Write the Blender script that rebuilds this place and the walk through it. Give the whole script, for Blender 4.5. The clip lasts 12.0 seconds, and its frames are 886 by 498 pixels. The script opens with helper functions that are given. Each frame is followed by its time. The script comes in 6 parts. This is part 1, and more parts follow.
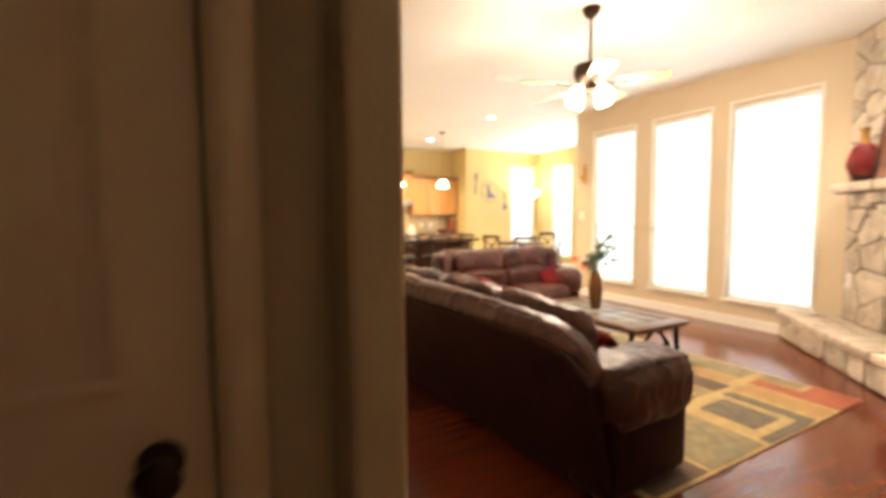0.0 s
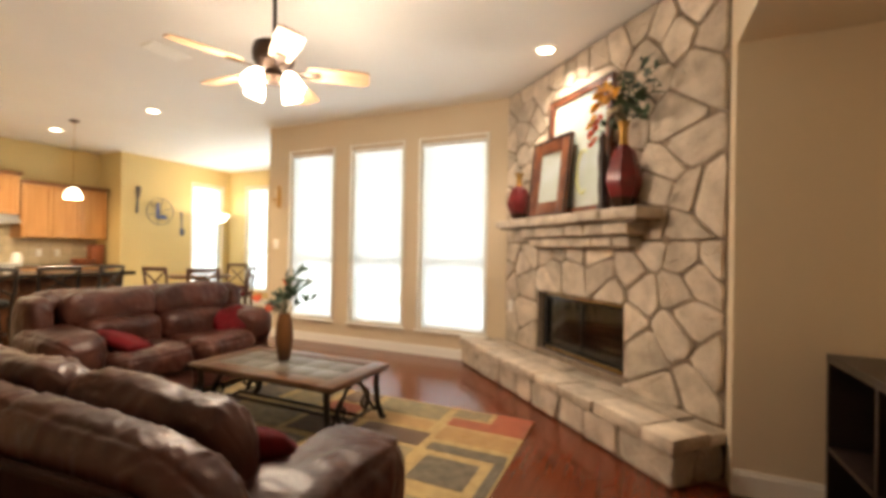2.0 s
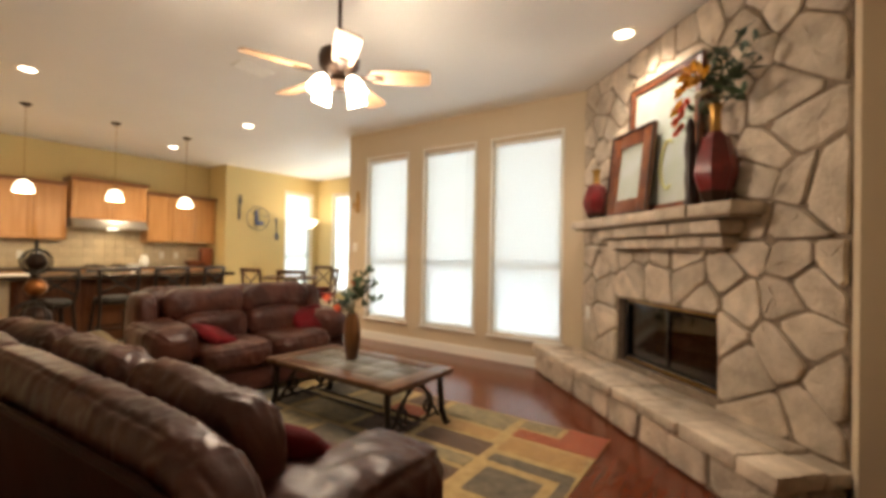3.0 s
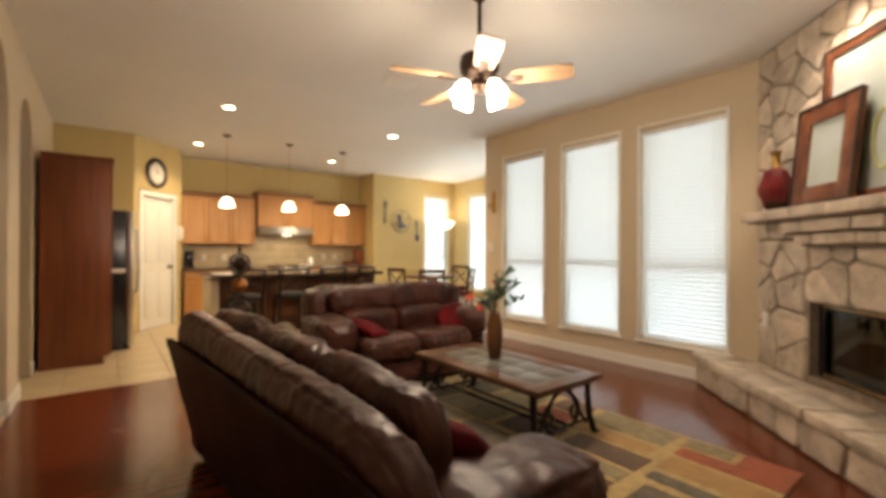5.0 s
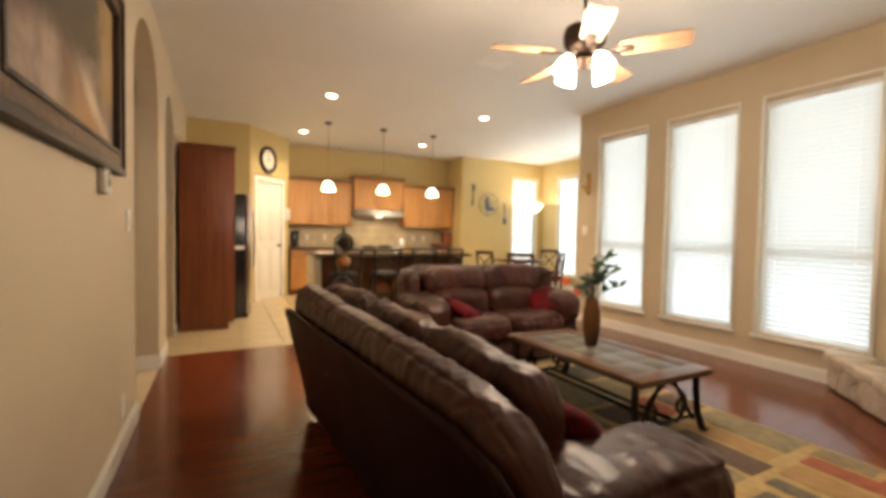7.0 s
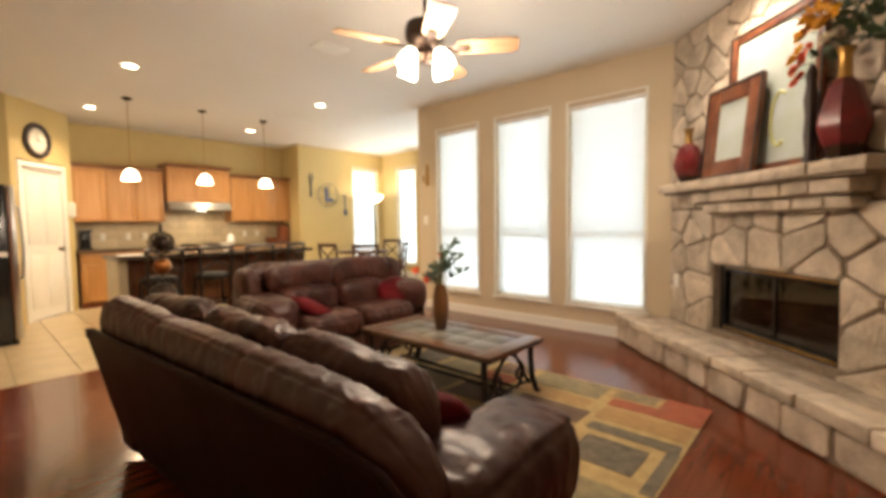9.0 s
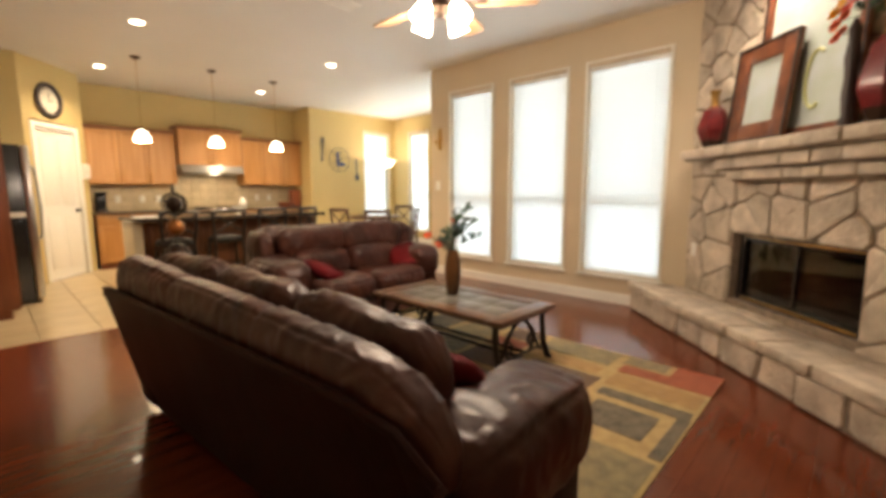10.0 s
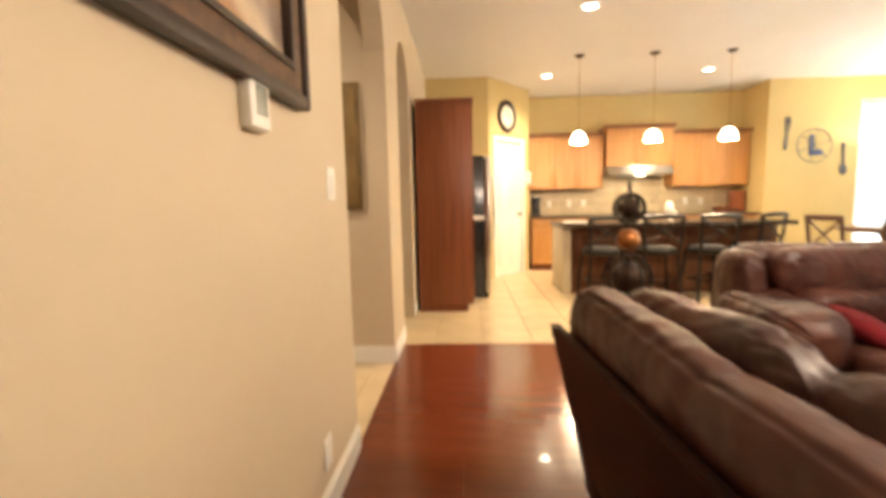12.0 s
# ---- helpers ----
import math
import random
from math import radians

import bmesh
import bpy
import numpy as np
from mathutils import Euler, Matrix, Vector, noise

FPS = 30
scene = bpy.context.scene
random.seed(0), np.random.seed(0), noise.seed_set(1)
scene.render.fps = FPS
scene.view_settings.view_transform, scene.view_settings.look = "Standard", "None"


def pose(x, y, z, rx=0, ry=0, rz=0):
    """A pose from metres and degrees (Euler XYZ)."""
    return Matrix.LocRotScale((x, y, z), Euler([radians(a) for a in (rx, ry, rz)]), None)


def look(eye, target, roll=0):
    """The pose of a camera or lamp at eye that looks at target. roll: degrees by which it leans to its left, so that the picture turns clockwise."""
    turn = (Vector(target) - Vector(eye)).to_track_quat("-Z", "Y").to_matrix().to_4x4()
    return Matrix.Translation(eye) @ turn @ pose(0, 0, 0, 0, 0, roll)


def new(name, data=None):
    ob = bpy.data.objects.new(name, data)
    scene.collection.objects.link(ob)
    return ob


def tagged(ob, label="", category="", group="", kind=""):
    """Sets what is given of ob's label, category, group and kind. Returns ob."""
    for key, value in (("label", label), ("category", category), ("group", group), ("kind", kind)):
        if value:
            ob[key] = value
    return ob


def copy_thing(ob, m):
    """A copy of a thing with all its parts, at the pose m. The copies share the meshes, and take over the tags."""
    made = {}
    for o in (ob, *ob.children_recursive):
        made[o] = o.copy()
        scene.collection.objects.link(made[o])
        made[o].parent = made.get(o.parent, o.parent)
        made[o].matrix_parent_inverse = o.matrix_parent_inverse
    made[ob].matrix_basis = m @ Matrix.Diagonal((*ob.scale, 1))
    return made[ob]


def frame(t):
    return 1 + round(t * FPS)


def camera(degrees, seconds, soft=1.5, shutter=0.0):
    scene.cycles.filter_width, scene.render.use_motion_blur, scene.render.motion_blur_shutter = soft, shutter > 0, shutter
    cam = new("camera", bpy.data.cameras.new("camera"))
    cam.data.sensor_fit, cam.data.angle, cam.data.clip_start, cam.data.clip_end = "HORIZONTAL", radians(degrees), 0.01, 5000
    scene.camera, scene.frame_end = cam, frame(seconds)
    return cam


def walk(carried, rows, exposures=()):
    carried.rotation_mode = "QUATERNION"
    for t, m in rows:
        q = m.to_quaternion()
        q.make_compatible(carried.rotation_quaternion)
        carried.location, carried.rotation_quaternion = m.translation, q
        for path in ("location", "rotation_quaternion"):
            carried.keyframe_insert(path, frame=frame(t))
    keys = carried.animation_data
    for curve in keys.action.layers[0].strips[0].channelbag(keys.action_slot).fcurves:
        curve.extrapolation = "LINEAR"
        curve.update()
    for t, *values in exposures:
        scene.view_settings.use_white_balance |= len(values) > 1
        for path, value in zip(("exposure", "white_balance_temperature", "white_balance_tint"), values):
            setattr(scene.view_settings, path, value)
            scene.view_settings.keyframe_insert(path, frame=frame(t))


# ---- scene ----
cam = camera(91.1, 12.0, soft=4.0, shutter=0.5)
PATH = [
    (0, (0.775, -0.345, 1.25), (1.726, 1.408, 1.104), -0.4),
    (0.5, (0.975, -0.007, 1.236), (2.274, 1.512, 1.16), -0.8),
    (0.7, (1.04, 0.055, 1.2), (2.475, 1.446, 1.112), 0.3),
    (1, (1.104, 0.123, 1.192), (2.749, 1.26, 1.14), 0.7),
    (1.5, (1.294, 0.196, 1.202), (3.154, 0.931, 1.183), -0.8),
    (2, (1.491, 0.157, 1.214), (3.319, 0.97, 1.22), 1),
    (2.5, (1.613, 0.102, 1.218), (3.316, 1.15, 1.262), 1.9),
    (3, (1.644, 0.088, 1.193), (3.283, 1.234, 1.214), 1.1),
    (5, (1.601, 0.144, 1.204), (2.828, 1.723, 1.211), 0.3),
    (5.5, (1.575, 0.159, 1.201), (2.675, 1.829, 1.191), 0.9),
    (6, (1.542, 0.171, 1.196), (2.527, 1.911, 1.165), 0.9),
    (6.5, (1.528, 0.174, 1.192), (2.431, 1.958, 1.147), 0.7),
    (7, (1.525, 0.184, 1.189), (2.431, 1.966, 1.116), 1.1),
    (7.5, (1.532, 0.219, 1.205), (2.656, 1.871, 1.118), 0.5),
    (9.5, (1.477, 0.267, 1.195), (2.975, 1.585, 1.052), -0.4),
    (10, (1.504, 0.292, 1.177), (2.94, 1.659, 0.914), -0.1),
    (10.5, (1.47, 0.409, 1.143), (2.737, 1.903, 0.74), -1.5),
    (11, (1.526, 0.712, 1.092), (2.269, 2.511, 0.627), -2.3),
    (11.5, (1.588, 0.998, 1.097), (1.744, 2.95, 0.691), -1),
    (12, (1.571, 1.483, 1.149), (1.468, 3.469, 0.93), -1.3),
]
EXPOSURES = [(0, 1.18), (0.7, 1.07), (1.2, 0.85), (1.5, 0.7), (2.0, 0.45), (3.0, 0.08), (5.0, -0.1), (7.0, 0.1), (7.5, 0.2), (9.5, 0.23), (10.0, 0.18), (10.5, 0.14), (11.0, 0.33), (11.5, 0.72), (12.0, 0.98)]
walk(cam, [(t, look(eye, target, roll)) for t, eye, target, roll in PATH], EXPOSURES)

# world: daylight outside
world = bpy.data.worlds.new("daylight")
scene.world = world
world.use_nodes = True
wn = world.node_tree
sky = wn.nodes.new("ShaderNodeTexSky")
sky.sky_type = "NISHITA"
sky.sun_disc = False
sky.sun_elevation = radians(50)
sky.sun_rotation = radians(40)
wn.nodes["Background"].inputs["Strength"].default_value = 0.12
wn.links.new(sky.outputs["Color"], wn.nodes["Background"].inputs["Color"])


def area_lamp(name, place, target, w, h, watts, colour):
    data = bpy.data.lights.new(name, "AREA")
    data.shape, data.size, data.size_y, data.energy, data.color = "RECTANGLE", w, h, watts, colour
    ob = new(name, data)
    ob.matrix_world = look(place, target)
    return ob


def spot_lamp(name, place, target, watts, colour, size=0.05, angle=120, blend=0.6):
    data = bpy.data.lights.new(name, "SPOT")
    data.energy, data.color, data.shadow_soft_size = watts, colour, size
    data.spot_size, data.spot_blend = radians(angle), blend
    ob = new(name, data)
    ob.matrix_world = look(place, target)
    return ob


def point_lamp(name, place, watts, colour, size=0.04):
    data = bpy.data.lights.new(name, "POINT")
    data.energy, data.color, data.shadow_soft_size = watts, colour, size
    ob = new(name, data)
    ob.location = place
    return ob


sun = bpy.data.lights.new("sun", "SUN")
sun.energy, sun.angle, sun.color = 2.0, radians(0.5), (1.0, 0.95, 0.87)
new("sun", sun).matrix_world = look((0, 0, 0), (-0.35, -0.5, -0.9))


# ---- materials ----
def material(name, colour=(0.8, 0.8, 0.8), rough=0.6, metal=0.0, second=None, scale=8.0, detail=4.0, bump=0.0, bump_scale=60.0, stretch=(1, 1, 1),
             spread=(0.35, 0.65), rough_var=0.0, island=0.0, coat=0.0, spec=0.5, sheen=0.0, wrinkle=0.0):
    """Noise between two colours at one scale, fine relief at another, and a slight change from piece to piece."""
    m = bpy.data.materials.new(name)
    m.use_nodes = True
    nt = m.node_tree
    b = nt.nodes["Principled BSDF"]
    b.inputs["Roughness"].default_value, b.inputs["Metallic"].default_value = rough, metal
    b.inputs["Coat Weight"].default_value = coat
    b.inputs["Specular IOR Level"].default_value = spec
    b.inputs["Sheen Weight"].default_value = sheen
    tc = nt.nodes.new("ShaderNodeTexCoord")
    mp = nt.nodes.new("ShaderNodeMapping")
    mp.inputs["Scale"].default_value = stretch
    nt.links.new(tc.outputs["Object"], mp.inputs["Vector"])
    n1 = nt.nodes.new("ShaderNodeTexNoise")
    n1.inputs["Scale"].default_value, n1.inputs["Detail"].default_value = scale, detail
    nt.links.new(mp.outputs["Vector"], n1.inputs["Vector"])
    ramp = nt.nodes.new("ShaderNodeValToRGB")
    ramp.color_ramp.elements[0].position, ramp.color_ramp.elements[1].position = spread
    second = second or tuple(c * 0.85 for c in colour)
    ramp.color_ramp.elements[0].color, ramp.color_ramp.elements[1].color = (*colour, 1), (*second, 1)
    nt.links.new(n1.outputs["Fac"], ramp.inputs["Fac"])
    col = ramp.outputs["Color"]
    if island:
        oi = nt.nodes.new("ShaderNodeObjectInfo")
        mr = nt.nodes.new("ShaderNodeMapRange")
        mr.inputs["To Min"].default_value, mr.inputs["To Max"].default_value = 1 - island, 1 + island
        nt.links.new(oi.outputs["Random"], mr.inputs["Value"])
        hsv = nt.nodes.new("ShaderNodeHueSaturation")
        nt.links.new(mr.outputs["Result"], hsv.inputs["Value"])
        nt.links.new(col, hsv.inputs["Color"])
        col = hsv.outputs["Color"]
    nt.links.new(col, b.inputs["Base Color"])
    if rough_var:
        r = nt.nodes.new("ShaderNodeMapRange")
        r.inputs["To Min"].default_value, r.inputs["To Max"].default_value = rough - rough_var, rough + rough_var
        nt.links.new(n1.outputs["Fac"], r.inputs["Value"])
        nt.links.new(r.outputs["Result"], b.inputs["Roughness"])
    if bump:
        n2 = nt.nodes.new("ShaderNodeTexNoise")
        n2.inputs["Scale"].default_value, n2.inputs["Detail"].default_value = bump_scale, 3
        nt.links.new(mp.outputs["Vector"], n2.inputs["Vector"])
        bp = nt.nodes.new("ShaderNodeBump")
        bp.inputs["Strength"].default_value, bp.inputs["Distance"].default_value = bump, 0.01
        nt.links.new(n2.outputs["Fac"], bp.inputs["Height"])
        nt.links.new(bp.outputs["Normal"], b.inputs["Normal"])
        if wrinkle:
            n3 = nt.nodes.new("ShaderNodeTexNoise")
            n3.noise_type = "RIDGED_MULTIFRACTAL"
            n3.inputs["Scale"].default_value, n3.inputs["Detail"].default_value, n3.inputs["Distortion"].default_value = 7.0, 3, 0.9
            nt.links.new(mp.outputs["Vector"], n3.inputs["Vector"])
            b2 = nt.nodes.new("ShaderNodeBump")
            b2.inputs["Strength"].default_value, b2.inputs["Distance"].default_value = 1.0, wrinkle
            nt.links.new(n3.outputs["Fac"], b2.inputs["Height"])
            nt.links.new(b2.outputs["Normal"], bp.inputs["Normal"])
    return m


def glowing(name, colour, strength):
    m = bpy.data.materials.new(name)
    m.use_nodes = True
    b = m.node_tree.nodes["Principled BSDF"]
    b.inputs["Base Color"].default_value = (*colour, 1)
    b.inputs["Emission Color"].default_value = (*colour, 1)
    b.inputs["Emission Strength"].default_value = strength
    return m


def clear_glass(name, colour=(1, 1, 1), rough=0.0):
    m = bpy.data.materials.new(name)
    m.use_nodes = True
    b = m.node_tree.nodes["Principled BSDF"]
    b.inputs["Base Color"].default_value = (*colour, 1)
    b.inputs["Transmission Weight"].default_value, b.inputs["Roughness"].default_value = 1.0, rough
    return m


def translucent(name, colour, share):
    m = bpy.data.materials.new(name)
    m.use_nodes = True
    nt = m.node_tree
    b = nt.nodes["Principled BSDF"]
    b.inputs["Base Color"].default_value, b.inputs["Roughness"].default_value = (*colour, 1), 0.5
    tr = nt.nodes.new("ShaderNodeBsdfTranslucent")
    tr.inputs["Color"].default_value = (*colour, 1)
    mix = nt.nodes.new("ShaderNodeMixShader")
    mix.inputs["Fac"].default_value = share
    nt.links.new(b.outputs["BSDF"], mix.inputs[1])
    nt.links.new(tr.outputs["BSDF"], mix.inputs[2])
    nt.links.new(mix.outputs["Shader"], nt.nodes["Material Output"].inputs["Surface"])
    return m


WALL = material("tan_wall_paint", (0.60, 0.495, 0.345), 0.7, second=(0.57, 0.465, 0.32), scale=1.2, bump=0.12, bump_scale=90)
WALL_K = material("kitchen_wall_paint", (0.58, 0.445, 0.195), 0.7, second=(0.55, 0.415, 0.18), scale=1.2, bump=0.12, bump_scale=90)
CEIL = material("ceiling_paint", (0.78, 0.75, 0.69), 0.85, second=(0.75, 0.72, 0.66), scale=1.0, bump=0.25, bump_scale=140)
TRIM = material("white_trim_paint", (0.80, 0.77, 0.70), 0.4, second=(0.77, 0.74, 0.67), scale=3)
DOORPAINT = material("white_door_paint", (0.78, 0.74, 0.66), 0.45, second=(0.75, 0.71, 0.63), scale=2)
WOOD = material("cherry_floor_wood", (0.145, 0.031, 0.0112), 0.19, second=(0.108, 0.0225, 0.0082), scale=3, stretch=(0.8, 7, 6), island=0.07, bump=0.04, bump_scale=30, rough_var=0.05, coat=0.25)
TILE = material("beige_floor_tile", (0.56, 0.44, 0.27), 0.3, second=(0.48, 0.37, 0.22), scale=5, island=0.05, bump=0.05, bump_scale=40)
GROUT = material("grey_tan_grout", (0.44, 0.35, 0.22), 0.9, scale=30)
STONE = material("limestone", (0.63, 0.535, 0.42), 0.88, second=(0.42, 0.35, 0.27), scale=7, detail=9, island=0.17, bump=1.0, bump_scale=34, wrinkle=0.005)
MORTAR = material("grey_brown_mortar", (0.28, 0.215, 0.155), 0.95, second=(0.19, 0.145, 0.105), scale=20, bump=0.6, bump_scale=80)
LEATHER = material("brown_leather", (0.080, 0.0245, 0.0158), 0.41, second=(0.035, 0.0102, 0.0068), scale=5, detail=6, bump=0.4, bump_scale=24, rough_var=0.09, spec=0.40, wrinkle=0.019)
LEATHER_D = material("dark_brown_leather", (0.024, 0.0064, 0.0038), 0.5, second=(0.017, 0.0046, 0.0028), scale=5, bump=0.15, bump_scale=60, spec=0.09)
CABINET = material("honey_maple", (0.47, 0.23, 0.075), 0.4, second=(0.41, 0.19, 0.055), scale=2.5, stretch=(8, 8, 0.7), island=0.06, bump=0.05)
CHERRY = material("cherry_panel", (0.23, 0.068, 0.024), 0.4, second=(0.17, 0.045, 0.016), scale=2, stretch=(10, 10, 0.6), bump=0.04)
ESPRESSO = material("espresso_wood", (0.022, 0.013, 0.010), 0.35, second=(0.014, 0.009, 0.007), scale=2, stretch=(1, 1, 8), bump=0.05)
IRON = material("black_iron", (0.018, 0.014, 0.012), 0.45, metal=0.6, second=(0.03, 0.02, 0.015), scale=20, bump=0.15)
BRONZE = material("dark_bronze", (0.05, 0.028, 0.018), 0.4, metal=0.7, scale=12)
STEEL = material("brushed_steel", (0.55, 0.54, 0.52), 0.28, metal=1.0, second=(0.48, 0.47, 0.45), scale=4, stretch=(1, 1, 20))
BLACK = material("black_gloss", (0.008, 0.008, 0.009), 0.22, second=(0.011, 0.011, 0.012), scale=4)
GRANITE = material("dark_granite", (0.018, 0.012, 0.010), 0.26, second=(0.10, 0.065, 0.04), scale=90, detail=3, spread=(0.5, 0.75))
RED = material("red_plush", (0.125, 0.003, 0.007), 0.8, second=(0.07, 0.002, 0.004), scale=10, bump=0.2, spec=0.2)
REDGLAZE = material("red_glaze", (0.20, 0.012, 0.014), 0.3, second=(0.06, 0.006, 0.008), scale=7, detail=5, bump=0.1, bump_scale=25)
BLIND = translucent("white_blind_slat", (0.92, 0.92, 0.90), 0.5)


# ---- shapes ----
def box(bm, x0, x1, y0, y1, z0, z1, bevel=0.0, m=None, segs=2):
    r = bmesh.ops.create_cube(bm, size=1.0)
    vs = r["verts"]
    for v in vs:
        v.co = Vector((x0 + (v.co.x + 0.5) * (x1 - x0), y0 + (v.co.y + 0.5) * (y1 - y0), z0 + (v.co.z + 0.5) * (z1 - z0)))
    if bevel:
        es = list({e for v in vs for e in v.link_edges})
        out = bmesh.ops.bevel(bm, geom=es, offset=bevel, segments=segs, affect="EDGES", profile=0.5)
        vs = list({v for f in out["faces"] for v in f.verts} | {v for v in vs if v.is_valid})
    if m is not None:
        bmesh.ops.transform(bm, matrix=m, verts=vs)
    return vs


def boxed(*a, **k):
    bm = bmesh.new()
    box(bm, *a, **k)
    return bm


def lathe(bm, profile, segs=24, centre=(0, 0, 0), caps=True):
    """Turns (radius, height) pairs about z."""
    rings = []
    for r, z in profile:
        rings.append([bm.verts.new((centre[0] + r * math.cos(2 * math.pi * i / segs), centre[1] + r * math.sin(2 * math.pi * i / segs), centre[2] + z)) for i in range(segs)])
    for a, b in zip(rings, rings[1:]):
        for i in range(segs):
            bm.faces.new((a[i], a[(i + 1) % segs], b[(i + 1) % segs], b[i]))
    if caps and profile[0][0] > 1e-4:
        bm.faces.new(list(reversed(rings[0])))
    if caps and profile[-1][0] > 1e-4:
        bm.faces.new(rings[-1])
    return bm


def tube(bm, points, radius, segs=8, radii=None):
    """A round bar along a line of points."""
    pts = [Vector(p) for p in points]
    rings = []
    up = None
    for i, p in enumerate(pts):
        d = (pts[min(i + 1, len(pts) - 1)] - pts[max(i - 1, 0)]).normalized()
        if up is None:
            up = d.orthogonal().normalized()
        up = (up - d * up.dot(d)).normalized()
        side = d.cross(up)
        r = radii[i] if radii else radius
        rings.append([bm.verts.new(p + r * (math.cos(2 * math.pi * k / segs) * up + math.sin(2 * math.pi * k / segs) * side)) for k in range(segs)])
    for a, b in zip(rings, rings[1:]):
        for k in range(segs):
            bm.faces.new((a[k], a[(k + 1) % segs], b[(k + 1) % segs], b[k]))
    bm.faces.new(list(reversed(rings[0])))
    bm.faces.new(rings[-1])
    return bm


def puffy(bm, x0, x1, y0, y1, z0, z1, power=0.35, nu=28, nv=16, wrinkle=0.006, seed=0.0, m=None):
    """A stuffed cushion: a soft-cornered block with shallow creases."""
    c = Vector(((x0 + x1) / 2, (y0 + y1) / 2, (z0 + z1) / 2))
    h = Vector(((x1 - x0) / 2, (y1 - y0) / 2, (z1 - z0) / 2))

    def sp(v, e):
        return math.copysign(abs(v) ** e, v)

    rows = []
    for j in range(nv + 1):
        a = -math.pi / 2 + math.pi * j / nv
        row = []
        for i in range(nu):
            t = 2 * math.pi * i / nu
            d = Vector((sp(math.cos(a), power) * sp(math.cos(t), power), sp(math.cos(a), power) * sp(math.sin(t), power), sp(math.sin(a), power)))
            p = c + Vector((d.x * h.x, d.y * h.y, d.z * h.z))
            if wrinkle:
                p += d.normalized() * wrinkle * noise.noise(Vector((p.x * 7 + seed, p.y * 7, p.z * 7))) * 2
            row.append(bm.verts.new(p))
            if j in (0, nv):
                break
        rows.append(row)
    for a, b in zip(rows, rows[1:]):
        for i in range(nu):
            k = (i + 1) % nu
            if len(a) == 1:
                bm.faces.new((a[0], b[k], b[i]))
            elif len(b) == 1:
                bm.faces.new((a[i], a[k], b[0]))
            else:
                bm.faces.new((a[i], a[k], b[k], b[i]))
    if m is not None:
        bmesh.ops.transform(bm, matrix=m, verts=[v for r in rows for v in r])
    return bm


def cushion(bm, x0, x1, y0, y1, z0, z1, end=7.0, cross=0.6, seed=0.0, crease=0.005, axis="x", seams=(), pinch=(), sag=0.0):
    """A stuffed leather roll along x (or y): full in the middle, rounded at the ends, with fine creases across it, seams along it and pinched lines."""
    if axis == "y":
        x0, x1, y0, y1 = y0, y1, x0, x1
    nx, na = max(24, int((x1 - x0) / 0.012)), 72
    cy, cz, hy, hz = (y0 + y1) / 2, (z0 + z1) / 2, (y1 - y0) / 2, (z1 - z0) / 2
    rows = []
    for i in range(nx + 1):
        t = -math.cos(math.pi * i / nx)
        t = t * 0.5 + (2 * i / nx - 1) * 0.5
        s = max(0.0, 1 - abs(t) ** end) ** (1 / 2.2)
        x = (x0 + x1) / 2 + t * (x1 - x0) / 2
        for p in pinch:
            s *= 1 - 0.07 * math.exp(-((x - x0 - p) / 0.012) ** 2) - 0.03 * math.exp(-((x - x0 - p) / 0.05) ** 2)
        row = []
        for k in range(na):
            a = 2 * math.pi * k / na
            c, q = math.cos(a), math.sin(a)
            dy, dz = math.copysign(abs(c) ** cross, c), math.copysign(abs(q) ** cross, q)
            r = s
            for g in seams:
                d = (math.degrees(a) - g + 180) % 360 - 180
                r *= 1 - 0.045 * math.exp(-(d / 4.5) ** 2)
            v = Vector((x * 16 + seed, a * 1.6, seed))
            w = Vector((x * 5 + seed, a * 1.1, 3 + seed))
            ridge = 1 - 2 * abs(noise.noise(v * 0.9 + 0.8 * Vector((noise.noise(w * 2), noise.noise(w * 2 + v), 0))))
            r *= 1 + 1.35 * crease * (1.3 * noise.noise(v) + 4.0 * max(0, ridge - 0.45) * (0.4 + abs(t)) + 3.5 * noise.noise(w))
            y, z = cy + dy * hy * r, cz + dz * hz * r
            z -= sag * (1 - t * t) * (z > cz)
            row.append(bm.verts.new((x, y, z) if axis == "x" else (y, x, z)))
            if i in (0, nx):
                break
        rows.append(row)
    for a, b in zip(rows, rows[1:]):
        for k in range(na):
            j = (k + 1) % na
            if len(a) == 1:
                bm.faces.new((a[0], b[j], b[k]))
            elif len(b) == 1:
                bm.faces.new((a[k], a[j], b[0]))
            else:
                bm.faces.new((a[k], a[j], b[j], b[k]))
    return bm


def slab(bm, outline, z0, z1, inset=0.0):
    """A flat stone or panel: an outline raised from z0 to z1, its top drawn in by inset."""
    n = len(outline)
    cx, cy = sum(p[0] for p in outline) / n, sum(p[1] for p in outline) / n
    lo = [bm.verts.new((x, y, z0)) for x, y in outline]
    hi = []
    for x, y in outline:
        d = math.hypot(x - cx, y - cy) or 1
        k = max(0.0, 1 - inset / d)
        hi.append(bm.verts.new((cx + (x - cx) * k, cy + (y - cy) * k, z1)))
    for i in range(n):
        j = (i + 1) % n
        bm.faces.new((lo[i], lo[j], hi[j], hi[i]))
    bm.faces.new(hi)
    return bm


